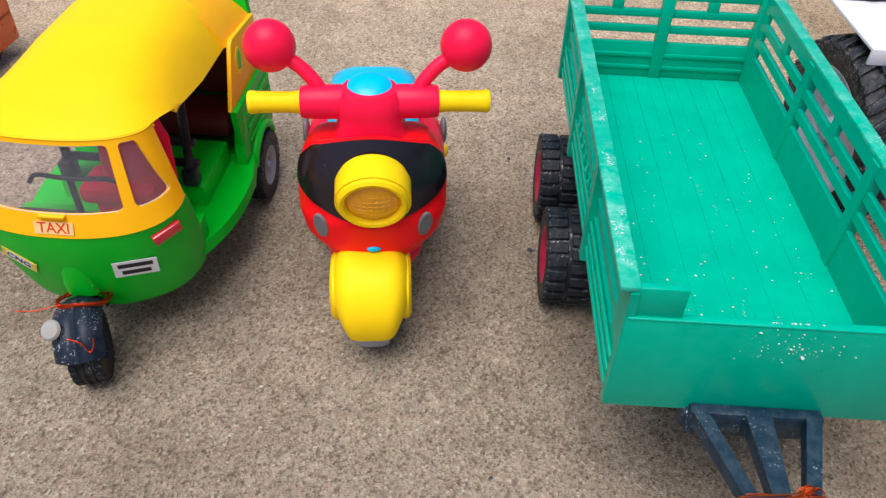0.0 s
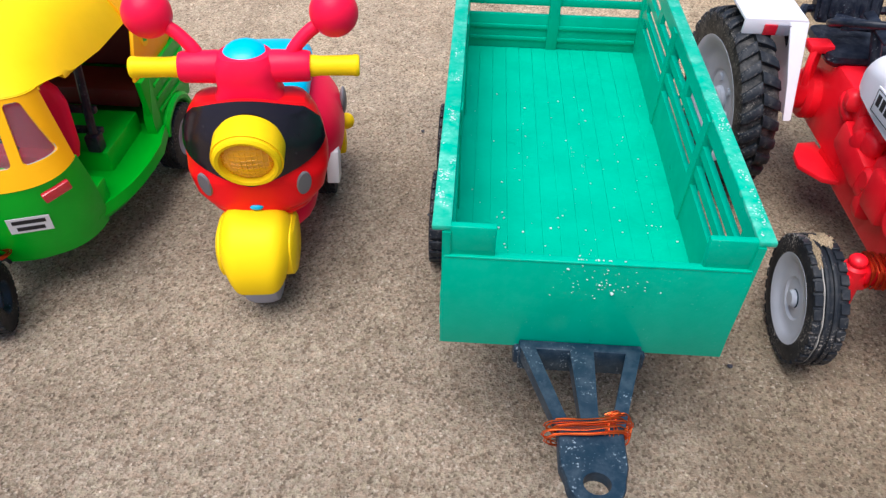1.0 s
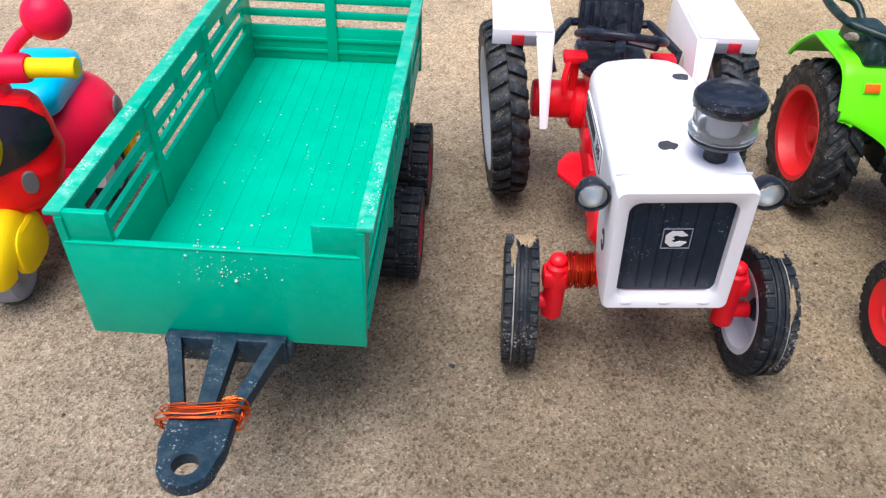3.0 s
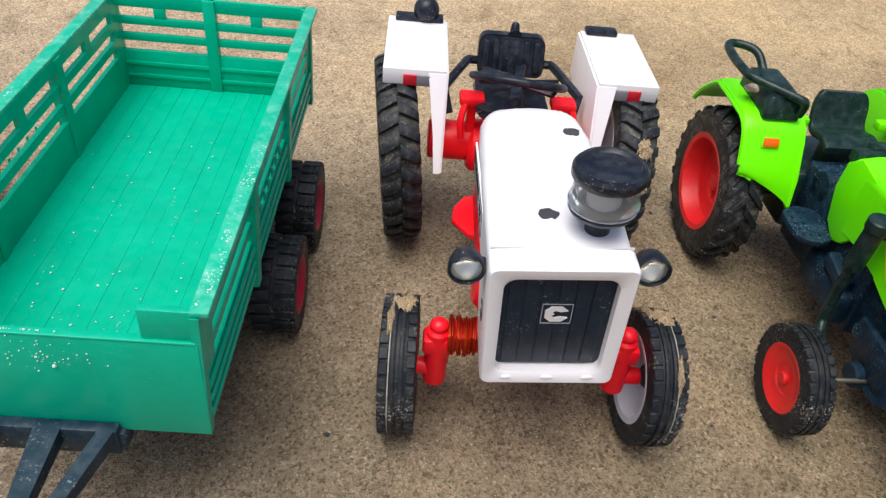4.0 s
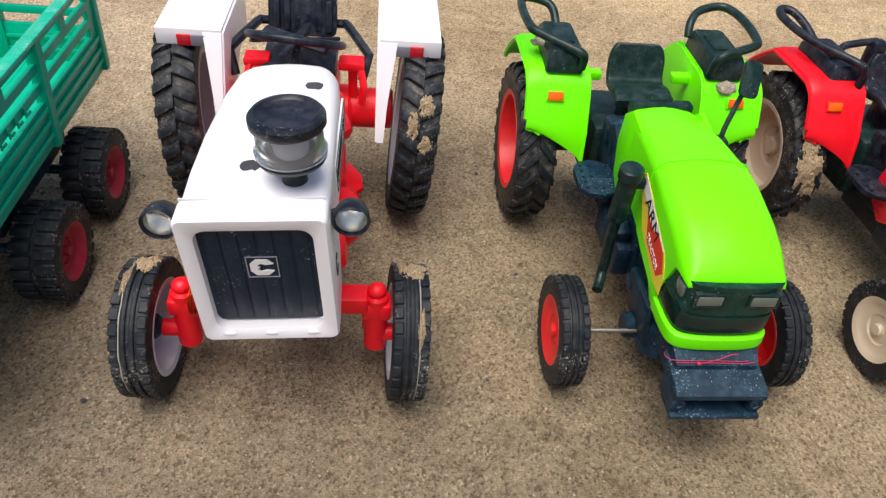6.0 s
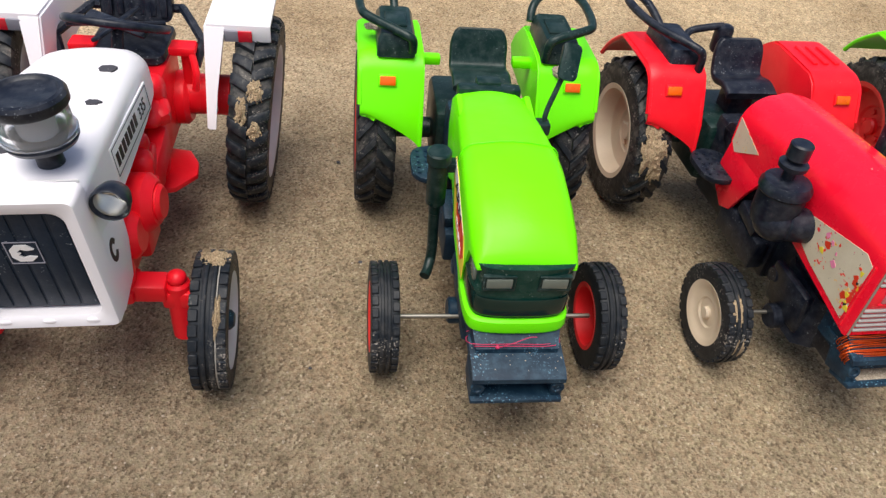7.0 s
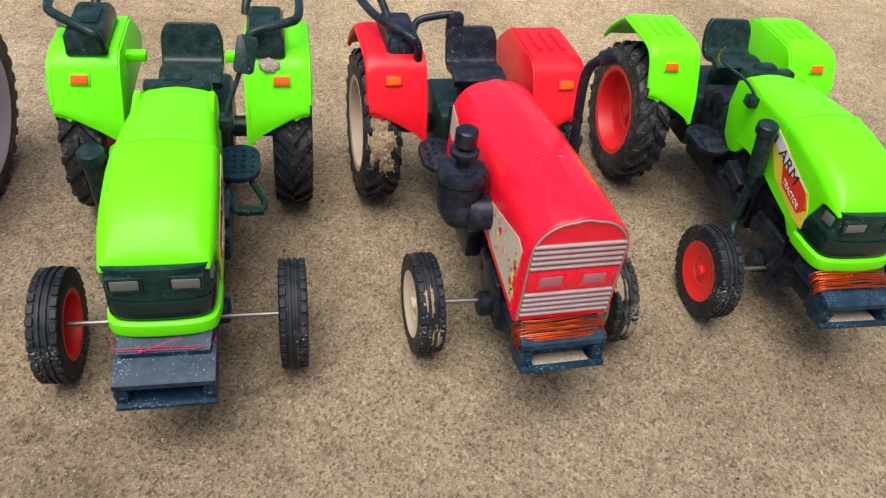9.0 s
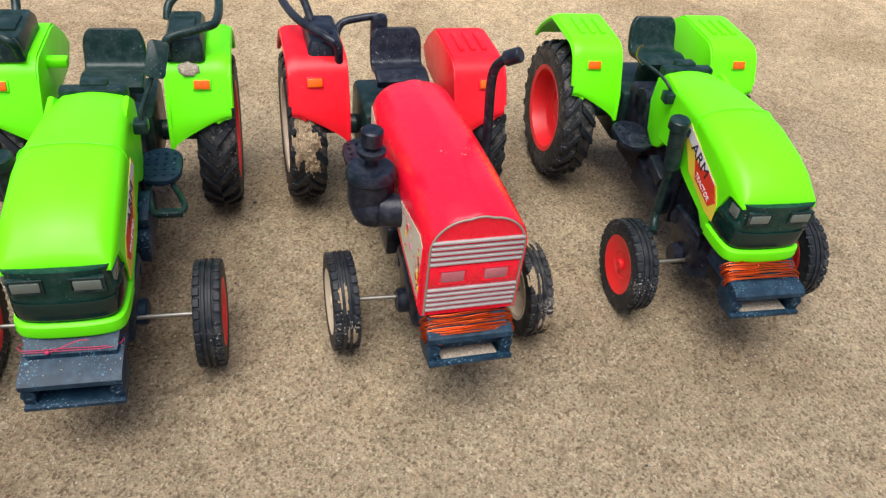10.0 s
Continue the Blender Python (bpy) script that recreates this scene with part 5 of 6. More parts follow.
def white_tractor():
    t = thing("toy_tractor", 270.5, 165, 1, "white and red toy tractor with a black grille", "toy tractor", "row of toy tractors")
    # the loose hood leans a little to one side
    lean = pose(0.6, 0.3, 46, 0, -3.6, 0) @ Matrix(((1, 0, 0, 0), (0, 1, -0.085, 0), (0, 0, 1, 0), (0, 0, 0, 1))) @ pose(0, 0, -46)

    def hp(name, bm, mat, parent, label="", sharp=38):
        return part(name, laid(bm, lean), mat, parent, label, sharp)
    rows = [(7, 20.8, 78, 97.6, 4.0), (9, 21.1, 78, 98.5, 4.5), (25, 21.0, 76, 99.4, 4.5), (45, 20.8, 76, 99.2, 5), (75, 19.8, 76, 97.8, 6.5), (92, 18.8, 77, 95.8, 8), (98, 17.6, 78, 93.8, 8), (101, 16.2, 79, 91.4, 8)]
    hood = hp("hood", loft([section(*r, 0.8) for r in rows]), M_WHITE, t, "white hood with chipped patches", 50)
    out, inn = rrect(42.2, 51.6, 2.4), rrect(33.2, 42.0, 4.0)
    zc, zi = 72.2, 72.0
    ring = [[(x, 9, zc + z) for x, z in out], [(x, 1.0, zc + z) for x, z in out], [(x * 0.975, 0, zc + z * 0.98) for x, z in out], [(x * 1.075, 0.2, zi + z * 1.06) for x, z in inn], [(x, 1.2, zi + z) for x, z in inn], [(x, 5.5, zi + z) for x, z in inn]]
    frame_ = hp("nose_frame", loft(ring, cap=False), M_WHITE, t, "white nose frame round the grille", 45)
    side = [(6, 47), (20, 50), (26, 62), (28, 78), (6, 78)]
    hp("nose_side", prism(side, "x", -20.95, -18.9, 0.4), M_WHITE, frame_)
    hp("nose_side", prism(side, "x", 18.9, 20.95, 0.4), M_WHITE, frame_)
    hp("nose_top", box((-20, 6, 90), (20, 9, 97), 0.3), M_WHITE, frame_)
    for x in (-13, 0, 13):
        hp("moulded_stud", ball((x, 0.6, 49.2), 2.6, 0.8, 1.1, 12), M_WHITE, frame_)
    g = hp("grille", box((-18.6, 4.4, 52), (18.6, 6.4, 93.4), 0.3), M_SPECKED, t, "dusty dark blue-black grille insert")
    for k in range(6):
        x = -12.5 + 5.0 * k
        hp("grille_rib", box((x - 2.1, 4.0, 53.0), (x + 2.1, 4.7, 92.6), 0.3), M_SPECKED, g)
    # maker's badge as plain shapes: a white broken octagon in a fine square
    bx, bz = 0.4, 76.0
    oct_ = [(x * 0.75, z * 0.75) for x, z in [(2.0, 4.2), (-2.4, 4.2), (-4.7, 1.9), (-4.7, -1.9), (-2.4, -4.2), (2.0, -4.2), (4.4, -2.0), (1.6, -1.5), (-0.6, -2.2), (-2.2, -0.8), (-0.9, 0), (-2.2, 0.8), (-0.6, 2.2), (1.6, 1.5), (4.4, 2.0)]]
    badge = hp("badge", prism([(bx + x, bz + z) for x, z in oct_], "y", 3.45, 4.0, 0), M_LABEL, t, "white broken-octagon badge on the grille")
    hp("badge_frame", merge(*[box((bx + p, 3.7, bz + q), (bx + r, 3.95, bz + w), 0) for p, q, r, w in ((-4.6, -4.3, 4.6, -4.05), (-4.6, 4.05, 4.6, 4.3), (-4.6, -4.05, -4.35, 4.05), (4.35, -4.05, 4.6, 4.05))]), M_GREY, badge)
    hp("lid_seam", box((-20.4, 9.2, 97.5), (20.4, 9.5, 98.62), 0), M_LABEL, hood)
    rnd = random.Random(12)
    for cx, cy, s in ((-2.6, 24, 3.9), (13.5, 51, 2.6), (11.5, 75, 3.6)):
        poly = [(cx + s * rnd.uniform(0.7, 1.1) * math.cos(a), cy + s * rnd.uniform(0.45, 0.85) * math.sin(a)) for a in np.linspace(0, 2 * math.pi, 15)[:-1]]
        hp("bare_patch", prism(poly, "z", 96.0, 99.5 if cy < 40 else 98.75 if cy < 60 else 97.62, 0), M_CHIP, hood, "dark patch where paint has chipped off")
    for s in (-1, 1):
        x = s * 20.75
        lab = hp("name_plate", prism([(36, 80), (36, 92), (82, 90), (82, 79)], "x", x - 0.35, x + 0.35, 0.1), M_WHITE, t, "white plate with black bars and figures")
        lab.matrix_basis = pose(0, -3 * MM, 0)
        hp("plate_border", merge(*[tube([(x + s * 0.4, *p), (x + s * 0.4, *q)], 0.14, 5, 0) for p, q in (((37, 81), (37, 91)), ((37, 91), (81, 89.2)), ((81, 89.2), (81, 80)), ((81, 80), (37, 81)))]), M_INK, lab)
        lettering("figures", "335", 6.6, lean @ pose(x + s * 0.45, 45 if s < 0 else 72, 85.8 if s < 0 else 84.6, 90, 0, -90 if s < 0 else 90) @ pose(0, 0, 0, 0, 0, 2 if s > 0 else -2), M_INK, lab, 0.9)
        for k in range(7):
            yb = (54 + 3.8 * k) if s < 0 else (39 + 3.8 * k)
            hp("name_bar", prism([(yb, 83.2), (yb, 88.0), (yb + 2.7, 87.9), (yb + 2.7, 83.1)], "x", x + s * 0.3, x + s * 0.48, 0), M_INK, lab)
        hp("side_badge", prism([(13 + 3 * math.cos(p), 68 + 4.5 * math.sin(p)) for p in np.linspace(0.5, 5.8, 14)] + [(13 + 1.4 * math.cos(p), 68 + 2.4 * math.sin(p)) for p in np.linspace(5.8, 0.5, 14)], "x", s * 20.85, s * 21.1, 0), M_INK, frame_)
        # headlamp on a stub: dark shell, clear lens
        lx, lz = s * 26.9, 90.4
        p0, p1 = (lx, 8, lz), (lx, 20, lz - 0.5)
        shell = hp("headlamp", along(lathe([(0, 8.2), (2.6, 7.6), (4.3, 6.0), (5.2, 3.2), (5.6, -0.4), (5.2, -1.1), (4.6, -0.2), (4.3, 1.5)], 28), p0, p1), M_BLACK, t, "round black headlamp with a clear lens")
        hp("lens", along(lathe([(0, -2.0), (1.9, -1.8), (3.4, -1.0), (4.5, 0.3), (0, 0.9)], 28), p0, p1), M_GLASS, shell)
        hp("lamp_bowl", along(lathe([(0, 4.3), (2.3, 3.6), (3.8, 2.1), (4.6, 0.6)], 28), p0, p1), M_CHROME, shell)
        hp("lamp_stub", cyl(1.6, (lx - s * 4, 12, lz), (lx - s * 9.5, 12, lz - 2), 12), M_BLACK, shell)
    # air filter: stem, lower dish, clear bowl, thick cap
    put = lean @ pose(11.0, 17.8, 98.6, 0, 0.5, 0) @ Matrix.Diagonal((0.81, 0.81, 0.93, 1))
    af = part("air_filter", laid(lathe([(0, 0), (4.6, 0), (4.4, 5), (3.6, 7), (0, 7)], 20), put), M_BLACK, t, "air filter with a clear bowl and rubber cap")
    part("dish", laid(lathe([(0, 5.5), (6, 5.8), (11.4, 8.2), (12.2, 9.6), (11.6, 10.4), (0, 10.4)], 32), put), M_BLACK, af)
    part("bowl", laid(lathe([(10.2, 10.5), (12.4, 10.7), (12.6, 12.2), (11.6, 13.4), (11.5, 20.8), (10.3, 20.8), (10.2, 10.5)], 32), put), M_BOWL, af, "clear plastic bowl")
    part("core", laid(lathe([(0, 10.4), (6.4, 10.4), (6.6, 20.6), (0, 20.6)], 24), put), M_RIMWHITE, af)
    part("cap", laid(lathe([(0, 20.6), (12.4, 20.6), (13.0, 21.4), (13.0, 23.9), (12.0, 25.0), (10.6, 25.2), (9.8, 24.4), (9.2, 24.1), (0, 24.6)], 36), put), M_BLACK, af, "thick black rubber cap")
    # front axle, kingpins, steering arms
    part("axle_beam", merge(box((-30, 20, 38), (30, 29, 45), 1.2), box((-20, 18, 38.5), (20, 32, 44), 1.5)), M_RED, t)
    for s in (-1, 1):
        k = part("kingpin", merge(cyl(4.2, (s * 33, 25, 18), (s * 33, 25, 44), 18, 1.0), ball((s * 33, 25, 45.5), 3.4, 3.4, 2.6, 16), box((s * 33 - 5.2, 21, 34), (s * 33 + 5.2, 29, 41), 1.2), cyl(3.2, (s * 33, 25, 25), (s * 42, 25, 25), 14), box((s * 31 - 3, 28, 22), (s * 31 + 3, 40, 27), 1)), M_RED, t, "red kingpin and steering knuckle")
        hub = wheel(t, -45.8 if s < 0 else 44.0, 25, 25.2, 13.0, 17.0, "rib", M_RIMWHITE, M_DIRTYRUBBER, s, 0.24, roll=23 * s, camber=2.0 * s, yaw=-2 if s < 0 else 2,
              mud=[(38 if s < 0 else -38, -1.2 if s < 0 else 1.5, (4.5, 6.5, 1.2)), (48 if s < 0 else -46, -3, (2, 7, 1.0)), (20, 3, (1.5, 8, 0.8))])
        dust = lathe([(23.7, -0.3), (24.5, -0.2), (24.5, 0.2), (23.7, 0.3)], 120)
        for v in dust.verts:
            v.co = Vector((v.co.x, v.co.y, v.co.z * (1 + 0.6 * noise.noise(v.co * 0.4)))) * (1 + 0.022 * noise.noise(v.co * 0.25 + Vector((s * 9, 0, 0))))
        part("groove_dust", along(dust, (2.7, 0, 0), (3.7, 0, 0)), M_CHALK, hub, "pale dust line in the tyre groove")
        part("hub_nut", cyl(4.6, (s * 43, 25, 25.2), (s * 50.6, 25, 25.2), 16, 1.2, 3.6), M_NAVY, t)
    part("axle_wire", merge(*[winding(5, [(-29 + 2.6 * k, 19.0, 38), (-29 + 2.6 * k, 19.2, 45.6), (-28.6 + 2.6 * k, 29.6, 45.6), (-28.6 + 2.6 * k, 29.8, 37.4)], 0.32, 40 + k, 0.8) for k in range(4)]), M_REDWIRE, t, "copper wire wound on the front axle")
    # engine and gearbox castings
    eng = part("engine", box((-11, 14, 40), (11, 60, 76), 2), M_RED, t)
    for nm, lo, hi in (("gearbox", (-13, 40, 26), (13, 118, 60)), ("rear_housing", (-14, 96, 34), (14, 150, 70)), ("top_housing", (-9, 56, 58), (9, 112, 80))):
        part(nm, box(lo, hi, 2.5), M_RED, eng)
    for s in (-1, 1):
        part("casting", merge(cyl(8.5, (s * 10, 34, 56), (s * 22, 34, 57), 24, 2.5), box((s * 15 - 5, 46, 44), (s * 15 + 5, 62, 62), 2), cyl(5, (s * 12, 66, 52), (s * 19, 66, 52), 18, 1.5), moved(box((-4, -14, -7), (4, 14, 7), 2.2), s * 15, 84, 52, 10), ball((s * 14, 22, 50), 7, 8, 9, 16)), M_RED, eng)
        rc = random.Random(50 + s)
        for k in range(16):
            y, z = rc.uniform(26, 112), rc.uniform(40, 72)
            q = (rc.uniform(3, 6), rc.uniform(4, 8), rc.uniform(3, 7))
            part("casting_lump", moved(ball((0, 0, 0), q[0], q[1], q[2], 14, rc.choice((2.6, 3.5, 6.0))), s * rc.uniform(11.5, 15.5), y, z, rc.uniform(-25, 25), 0, rc.uniform(-15, 15)), M_RED, eng)
        part("step_plate", prism([(s * 11, 90), (s * 19, 93), (s * 26, 104), (s * 25, 114), (s * 20, 124), (s * 11, 126)], "z", 0, 2.6, 0.6), M_RED, t).matrix_basis = pose(0, 0, 0.037, -4, 0, 0)
        if s > 0:
            part("filter_drum", merge(cyl(10.5, (10, 47, 60), (25.5, 46, 61), 32, 3.0), cyl(6.5, (24, 46.1, 61), (27.2, 46, 61.2), 24, 1.2), box((12, 40, 40), (22, 56, 54), 2.5)), M_RED, eng, "red drum on the engine's side")
        part("axle_tube", merge(cyl(9, (s * 12, 141, 50), (s * 38, 141, 50), 22, 1), cyl(12, (s * 10, 141, 48), (s * 20, 141, 48), 22, 2)), M_RED, t)
        part("hitch_arm", merge(box((s * 20 - 2, 136, 56), (s * 20 + 2, 140, 74), 0.8), box((s * 20 - 6, 132, 72), (s * 20 + 5, 141, 76), 1.2), tube([(s * 23, 134, 74), (s * 25, 130, 66), (s * 24, 130, 58)], 1.6, 8)), M_RED, t)
        wheel(t, -51.6 if s < 0 else 48.0, 143.5 if s < 0 else 142, 42.4, 17.5, 29.0, "chevron", M_RIMWHITE, M_DIRTYRUBBER, s, 0.34, roll=9 * s, camber=4.5 * s, yaw=5 if s < 0 else -1, mud=[(62, 3, (3.2, 5, 1.0)), (52, -3, (2.8, 6, 1.0)), (40, 2, (3.4, 5, 1.1))] if s > 0 else None)
        # boxy mudguard: top, front lip with reflector, inner wall
        xo, xi = (-59.3, -32.8) if s < 0 else (57.0, 31.2)
        fen = part("fender", merge(box((min(xo, xi), 129, 87.6), (max(xo, xi), 183, 89.4), 0.5), moved(box((min(xo, xi), -0.9, -6.6), (max(xo, xi), 0.9, 0.8), 0.4), 0, 129.4, 88.6, 4)), M_WHITE, t, "boxy white mudguard")
        part("inner_wall", prism([(113.8, 49), (134, 46.5), (146, 58), (160, 66), (183, 68), (183, 88.2), (129, 88.2)], "x", xi - 0.9, xi + 0.9, 0.4), M_WHITE, fen)
        part("wall_edge", loft([[(xi + a, y, z) for a in (0, s * d) for y in ((y0 - 0.8, y0 + 0.8) if a == 0 else (y0 + 0.8, y0 - 0.8))] for y0, z, d in ((114.0, 49, 2.8), (119.5, 64, 4.0), (129, 88, 7.5))]), M_WHITE, fen)
        part("reflector", moved(box((-5.6, -0.4, -2.4), (0, 0.5, 2.4), 0.2), 44.0 if s > 0 else -45.2, 128.1, 84.6, 4), M_DARKGREY if s > 0 else M_REFLRED, fen)
        part("reflector", moved(box((0, -0.4, -2.4), (5.6, 0.5, 2.4), 0.2), 44.0 if s > 0 else -45.2, 128.1, 84.6, 4), M_REFLRED if s > 0 else M_DARKGREY, fen)
        part("tail_lamp", merge(ball((s * 42, 181, 94), 6, 6, 6, 18), box((s * 42 - 14 if s < 0 else s * 42 - 8, 177, 89.2), (s * 42 + 8 if s < 0 else s * 42 + 14, 184, 91.6), 0.8)) if s < 0 else box((33, 177, 89.2), (48, 184, 92), 1.2), M_BLACK, t)
    # seat with ribs, arms, steering wheel
    def seat_back(y0):
        return [(-3 + p, y0 + 0.30 * q - 0.010 * p * p, 84 + q) for p, q in rrect(30, 17, 3.5, 4)]
    back = part("seat", loft([seat_back(161.6), seat_back(161), seat_back(166)]), M_BLACK, t, "black ribbed seat")
    for k in range(6):
        x = -11.5 + 4.6 * k
        part("seat_rib", moved(box((-1.5, -1.0, -6.8), (1.5, 0.8, 6.8), 0.7), -3 + x, 160.6 - 0.010 * x * x, 84, -17), M_BLACK, back)
    part("cushion", loft([[(-3 + a, 143 + b, z) for a, b in rrect(w, d, 5, 4)] for z, w, d in ((68, 28, 30), (71, 32, 34), (73.5, 31, 33), (74.5, 27, 29))]), M_BLACK, t)
    part("seat_post", box((-9, 136, 56), (5, 150, 69), 1.5), M_BLACK, t)
    for s in (-1, 1):
        part("seat_arm", tube([(-3 + s * 13, 162, 80), (-3 + s * 18, 161, 80.5), (-3 + s * 20, 159, 80.5), (-3 + s * 29, 143, 76), (-3 + s * 29.6, 141, 74.5), (-3 + s * 27, 136, 66)], 2.0, 8, 2), M_BLACK, t)
    st = part("steering_wheel", moved(tube([(19 * math.cos(a), 19 * math.sin(a), 0) for a in np.linspace(0, 2 * math.pi, 25)[:-1]], 1.7, 10, 2, True), -3, 128, 87.5, -25, 5), M_BLACK, t, "dark warped steering wheel")
    part("spoke", merge(*[moved(box((-18.5, -2.2, -0.8), (18.5, 2.2, 0.8), 0.5), -3, 128, 87.5, -25, 5, r) for r in (20, 80, 140)], moved(ball((0, 0, 0), 5.5, 5.5, 2.2, 16), -3, 128, 87.5, -25, 5)), M_BLACK, st)
    part("steering_column", cyl(2.4, (-3, 128, 86.5), (-3, 114, 66), 14), M_BLACK, t)
    part("top_knob", merge(cyl(2.6, (-2, 166, 90), (-2, 167, 97), 14, 0.8, 1.8), tube([(-6, 165, 91), (-2, 163, 95), (2, 165, 91)], 0.5, 6)), M_BLACK, t)


white_tractor()


# ---- toy scooter ----


def scooter():
    t = thing("toy_scooter", 15.6, 188, 6.5, "red toy scooter with a yellow mudguard, headlamp and handle grips", "toy scooter")
    part("front_wheel", along(lathe([(0, -6), (5, -6), (6, -6.8), (10, -7.2), (12.6, -6.2), (13.6, -3.6), (13.8, 0), (13.6, 3.6), (12.6, 6.2), (10, 7.2), (6, 6.8), (5, 6), (0, 6)], 40), (-1.5, 13.2, 13.8), (-0.5, 13.2, 13.8)), M_GREY, t, "small grey front wheel")

    # front mudguard: a soft deep hood over the wheel, flared at the sides
    def guard(u, v):
        a = radians(-15 + 195 * u)
        q = v * 2 - 1
        w = 13.8 * (1 - 0.24 * (1 - min(1, u * 2.2)) ** 2)
        r = 20.0 + 1.5 * math.sin(math.pi * u) - 7.0 * abs(q) ** 4
        return (-1.5 + w * math.copysign(abs(q) ** 0.7, q), 13.5 - r * math.cos(a) * 0.96, 22.5 + r * math.sin(a))
    part("front_mudguard", sheet(guard, 30, 22, (-1.5, 14, 20), None, 1.3), M_BRIGHTYELLOW, t, "bright yellow mudguard", sharp=60)
    for s in (-1, 1):
        part("mudguard_side", loft([[(-1.5 + s * x, 15 + q, 27 + p) for p, q in rrect(22 * k, 26 * k, 9 * k, 5)] for x, k in ((11.0, 1.0), (13.8, 0.98), (14.9, 0.86))]), M_BRIGHTYELLOW, t)
    part("fork", cyl(5, (0, 20, 30), (0, 28, 62), 16), M_GREY, t)

    # leg shield: a rounded bowl, scarlet below, black panel above
    def shield(u, v):
        a = (u * 2 - 1) * radians(102)
        z = 36 + 51.5 * v
        w = float(np.interp(v, (0, 0.08, 0.2, 0.38, 0.55, 0.78, 0.92, 1), (13, 20.5, 25.0, 27.0, 27.3, 26.0, 24.0, 21.5)))
        y0 = float(np.interp(v, (0, 0.12, 0.4, 0.7, 1), (20, 14.5, 13, 16.5, 23.5)))
        d = float(np.interp(v, (0, 0.5, 1), (12, 20, 13)))
        return (w * math.sin(a), y0 + d * (1 - math.cos(a)), z + 2.0 * math.sin(a) ** 2 * (1 - v) - 7.5 * math.sin(min(abs(a), 1.57)) ** 2 * v)
    core = (0, 48, 62)
    part("leg_shield", sheet(shield, 40, 30, core, None, 2.0), M_SCARLET, t, "glossy scarlet leg shield", sharp=60)
    part("shield_top", loft([[(a, 36 + b, z) for a, b in rrect(w, d, min(w, d) * 0.45, 8)] for z, w, d in ((60, 46, 19), (74, 47, 19), (78.6, 45, 17.5), (81.4, 41, 14), (82.4, 34, 10))]), M_SCARLET, t)
    part("shield_bottom", ball((0, 34, 42), 21, 18, 7, 28, 2.6), M_SCARLET, t)

    def panel(u, v):
        p = u * 2 - 1
        lo = 0.40 + 0.28 * abs(p) ** 1.25
        hi = 0.985 - 0.03 * p ** 2 - 0.10 * max(0, abs(p) - 0.75) / 0.25
        m = seat_on(shield, 0.5 + p * 0.40, lo + (hi - lo) * v, core, 0.75)
        return m.translation
    part("black_panel", sheet(panel, 44, 18, core, None, 1.0), M_GLOSSBLACK, t, "shiny black front panel", sharp=60)
    for s in (-1, 1):
        oval = moved(lathe([(0, 0.5), (3.9, 0.45), (4.2, 0.1), (4.2, -0.6)], 28), 0, 0, 0, 90)
        oval.transform(Matrix.Diagonal((0.72, 1, 1.28, 1)))
        part("oval_sticker", laid(oval, seat_on(shield, 0.5 + s * 0.215, 0.36, core, 0.2)), M_OVAL, t, "grey oval sticker")
    part("blue_stud", ball((0.0, 14.2, 45.6), 2.6, 1.2, 1.2, 12), M_CYAN, t)
    # headlamp: yellow hooded drum, amber honeycomb lens
    hl = part("headlamp", along(lathe([(0, 16), (7.6, 15.2), (10.9, 12.8), (12.4, 8.5), (12.6, 2), (12.2, -0.4), (11.2, -1.3), (10.0, -1.0), (9.5, 0.4), (9.3, 1.6)], 40), (0.5, 9.6, 69.6), (0.5, 23, 72.6)), M_BRIGHTYELLOW, t, "round yellow headlamp")
    part("lens", along(lathe([(0, -1.2), (4, -0.9), (7.5, 0.1), (9.7, 1.4), (0, 1.9)], 32), (0.5, 9.6, 69.6), (0.5, 23, 72.6)), M_AMBER, hl, "amber ribbed lens")
    fw, up = Vector((0, 13.4, 3)).normalized(), Vector((0, -3, 13.4)).normalized()
    ribs = []
    for k in range(-4, 5):
        h = math.sqrt(max(0.1, 9.0 ** 2 - (k * 2.0) ** 2))
        for d0, d1 in ((Vector((1, 0, 0)), up), (up, Vector((1, 0, 0)))):
            c = Vector((0.5, 9.6, 69.6)) + d1 * (k * 2.0)
            bulge = [c + d0 * (h * s) - fw * (1.3 - 2.2 * ((h * s) ** 2 + (k * 2.0) ** 2) / 81) for s in (-1, -0.5, 0, 0.5, 1)]
            ribs.append(tube(bulge, 0.26, 5, 2))
    part("lens_rib", merge(*ribs), M_AMBER, hl)
    part("lamp_visor", along(lathe([(12.3, 1), (13.0, 0.8), (13.1, 9), (11.9, 12)], 40), (0.5, 9.6, 69.6), (0.5, 23, 72.6)), M_BRIGHTYELLOW, hl)
    # handlebar
    part("steering_head", loft([[(a, 37 + b, z) for a, b in rrect(w, d, min(w, d) * 0.4, 5)] for z, w, d in ((78, 26, 18), (83, 25, 19), (86, 22, 17), (91, 23, 18), (96, 22, 17), (98.5, 18, 14))]), M_PINKRED, t, "rose-red steering head")
    for s in (-1, 1):
        part("handlebar", along(lathe([(0, 0), (5.8, 0), (6.0, 1), (5.7, 13), (5.2, 14.5), (0, 14.5)], 24), (s * 9, 37, 93), (s * 24, 37, 93)), M_PINKRED, t)
        part("grip", along(lathe([(0, 0), (3.7, 0), (4.0, 1), (3.6, 5), (3.7, 12), (3.8, 16.4), (4.0, 17), (4.0, 18.2), (3.6, 18.9), (0, 19)], 24), (s * 22.3, 37, 93), (s * 41, 37, 93)), M_BRIGHTYELLOW, t, "yellow handle grip")
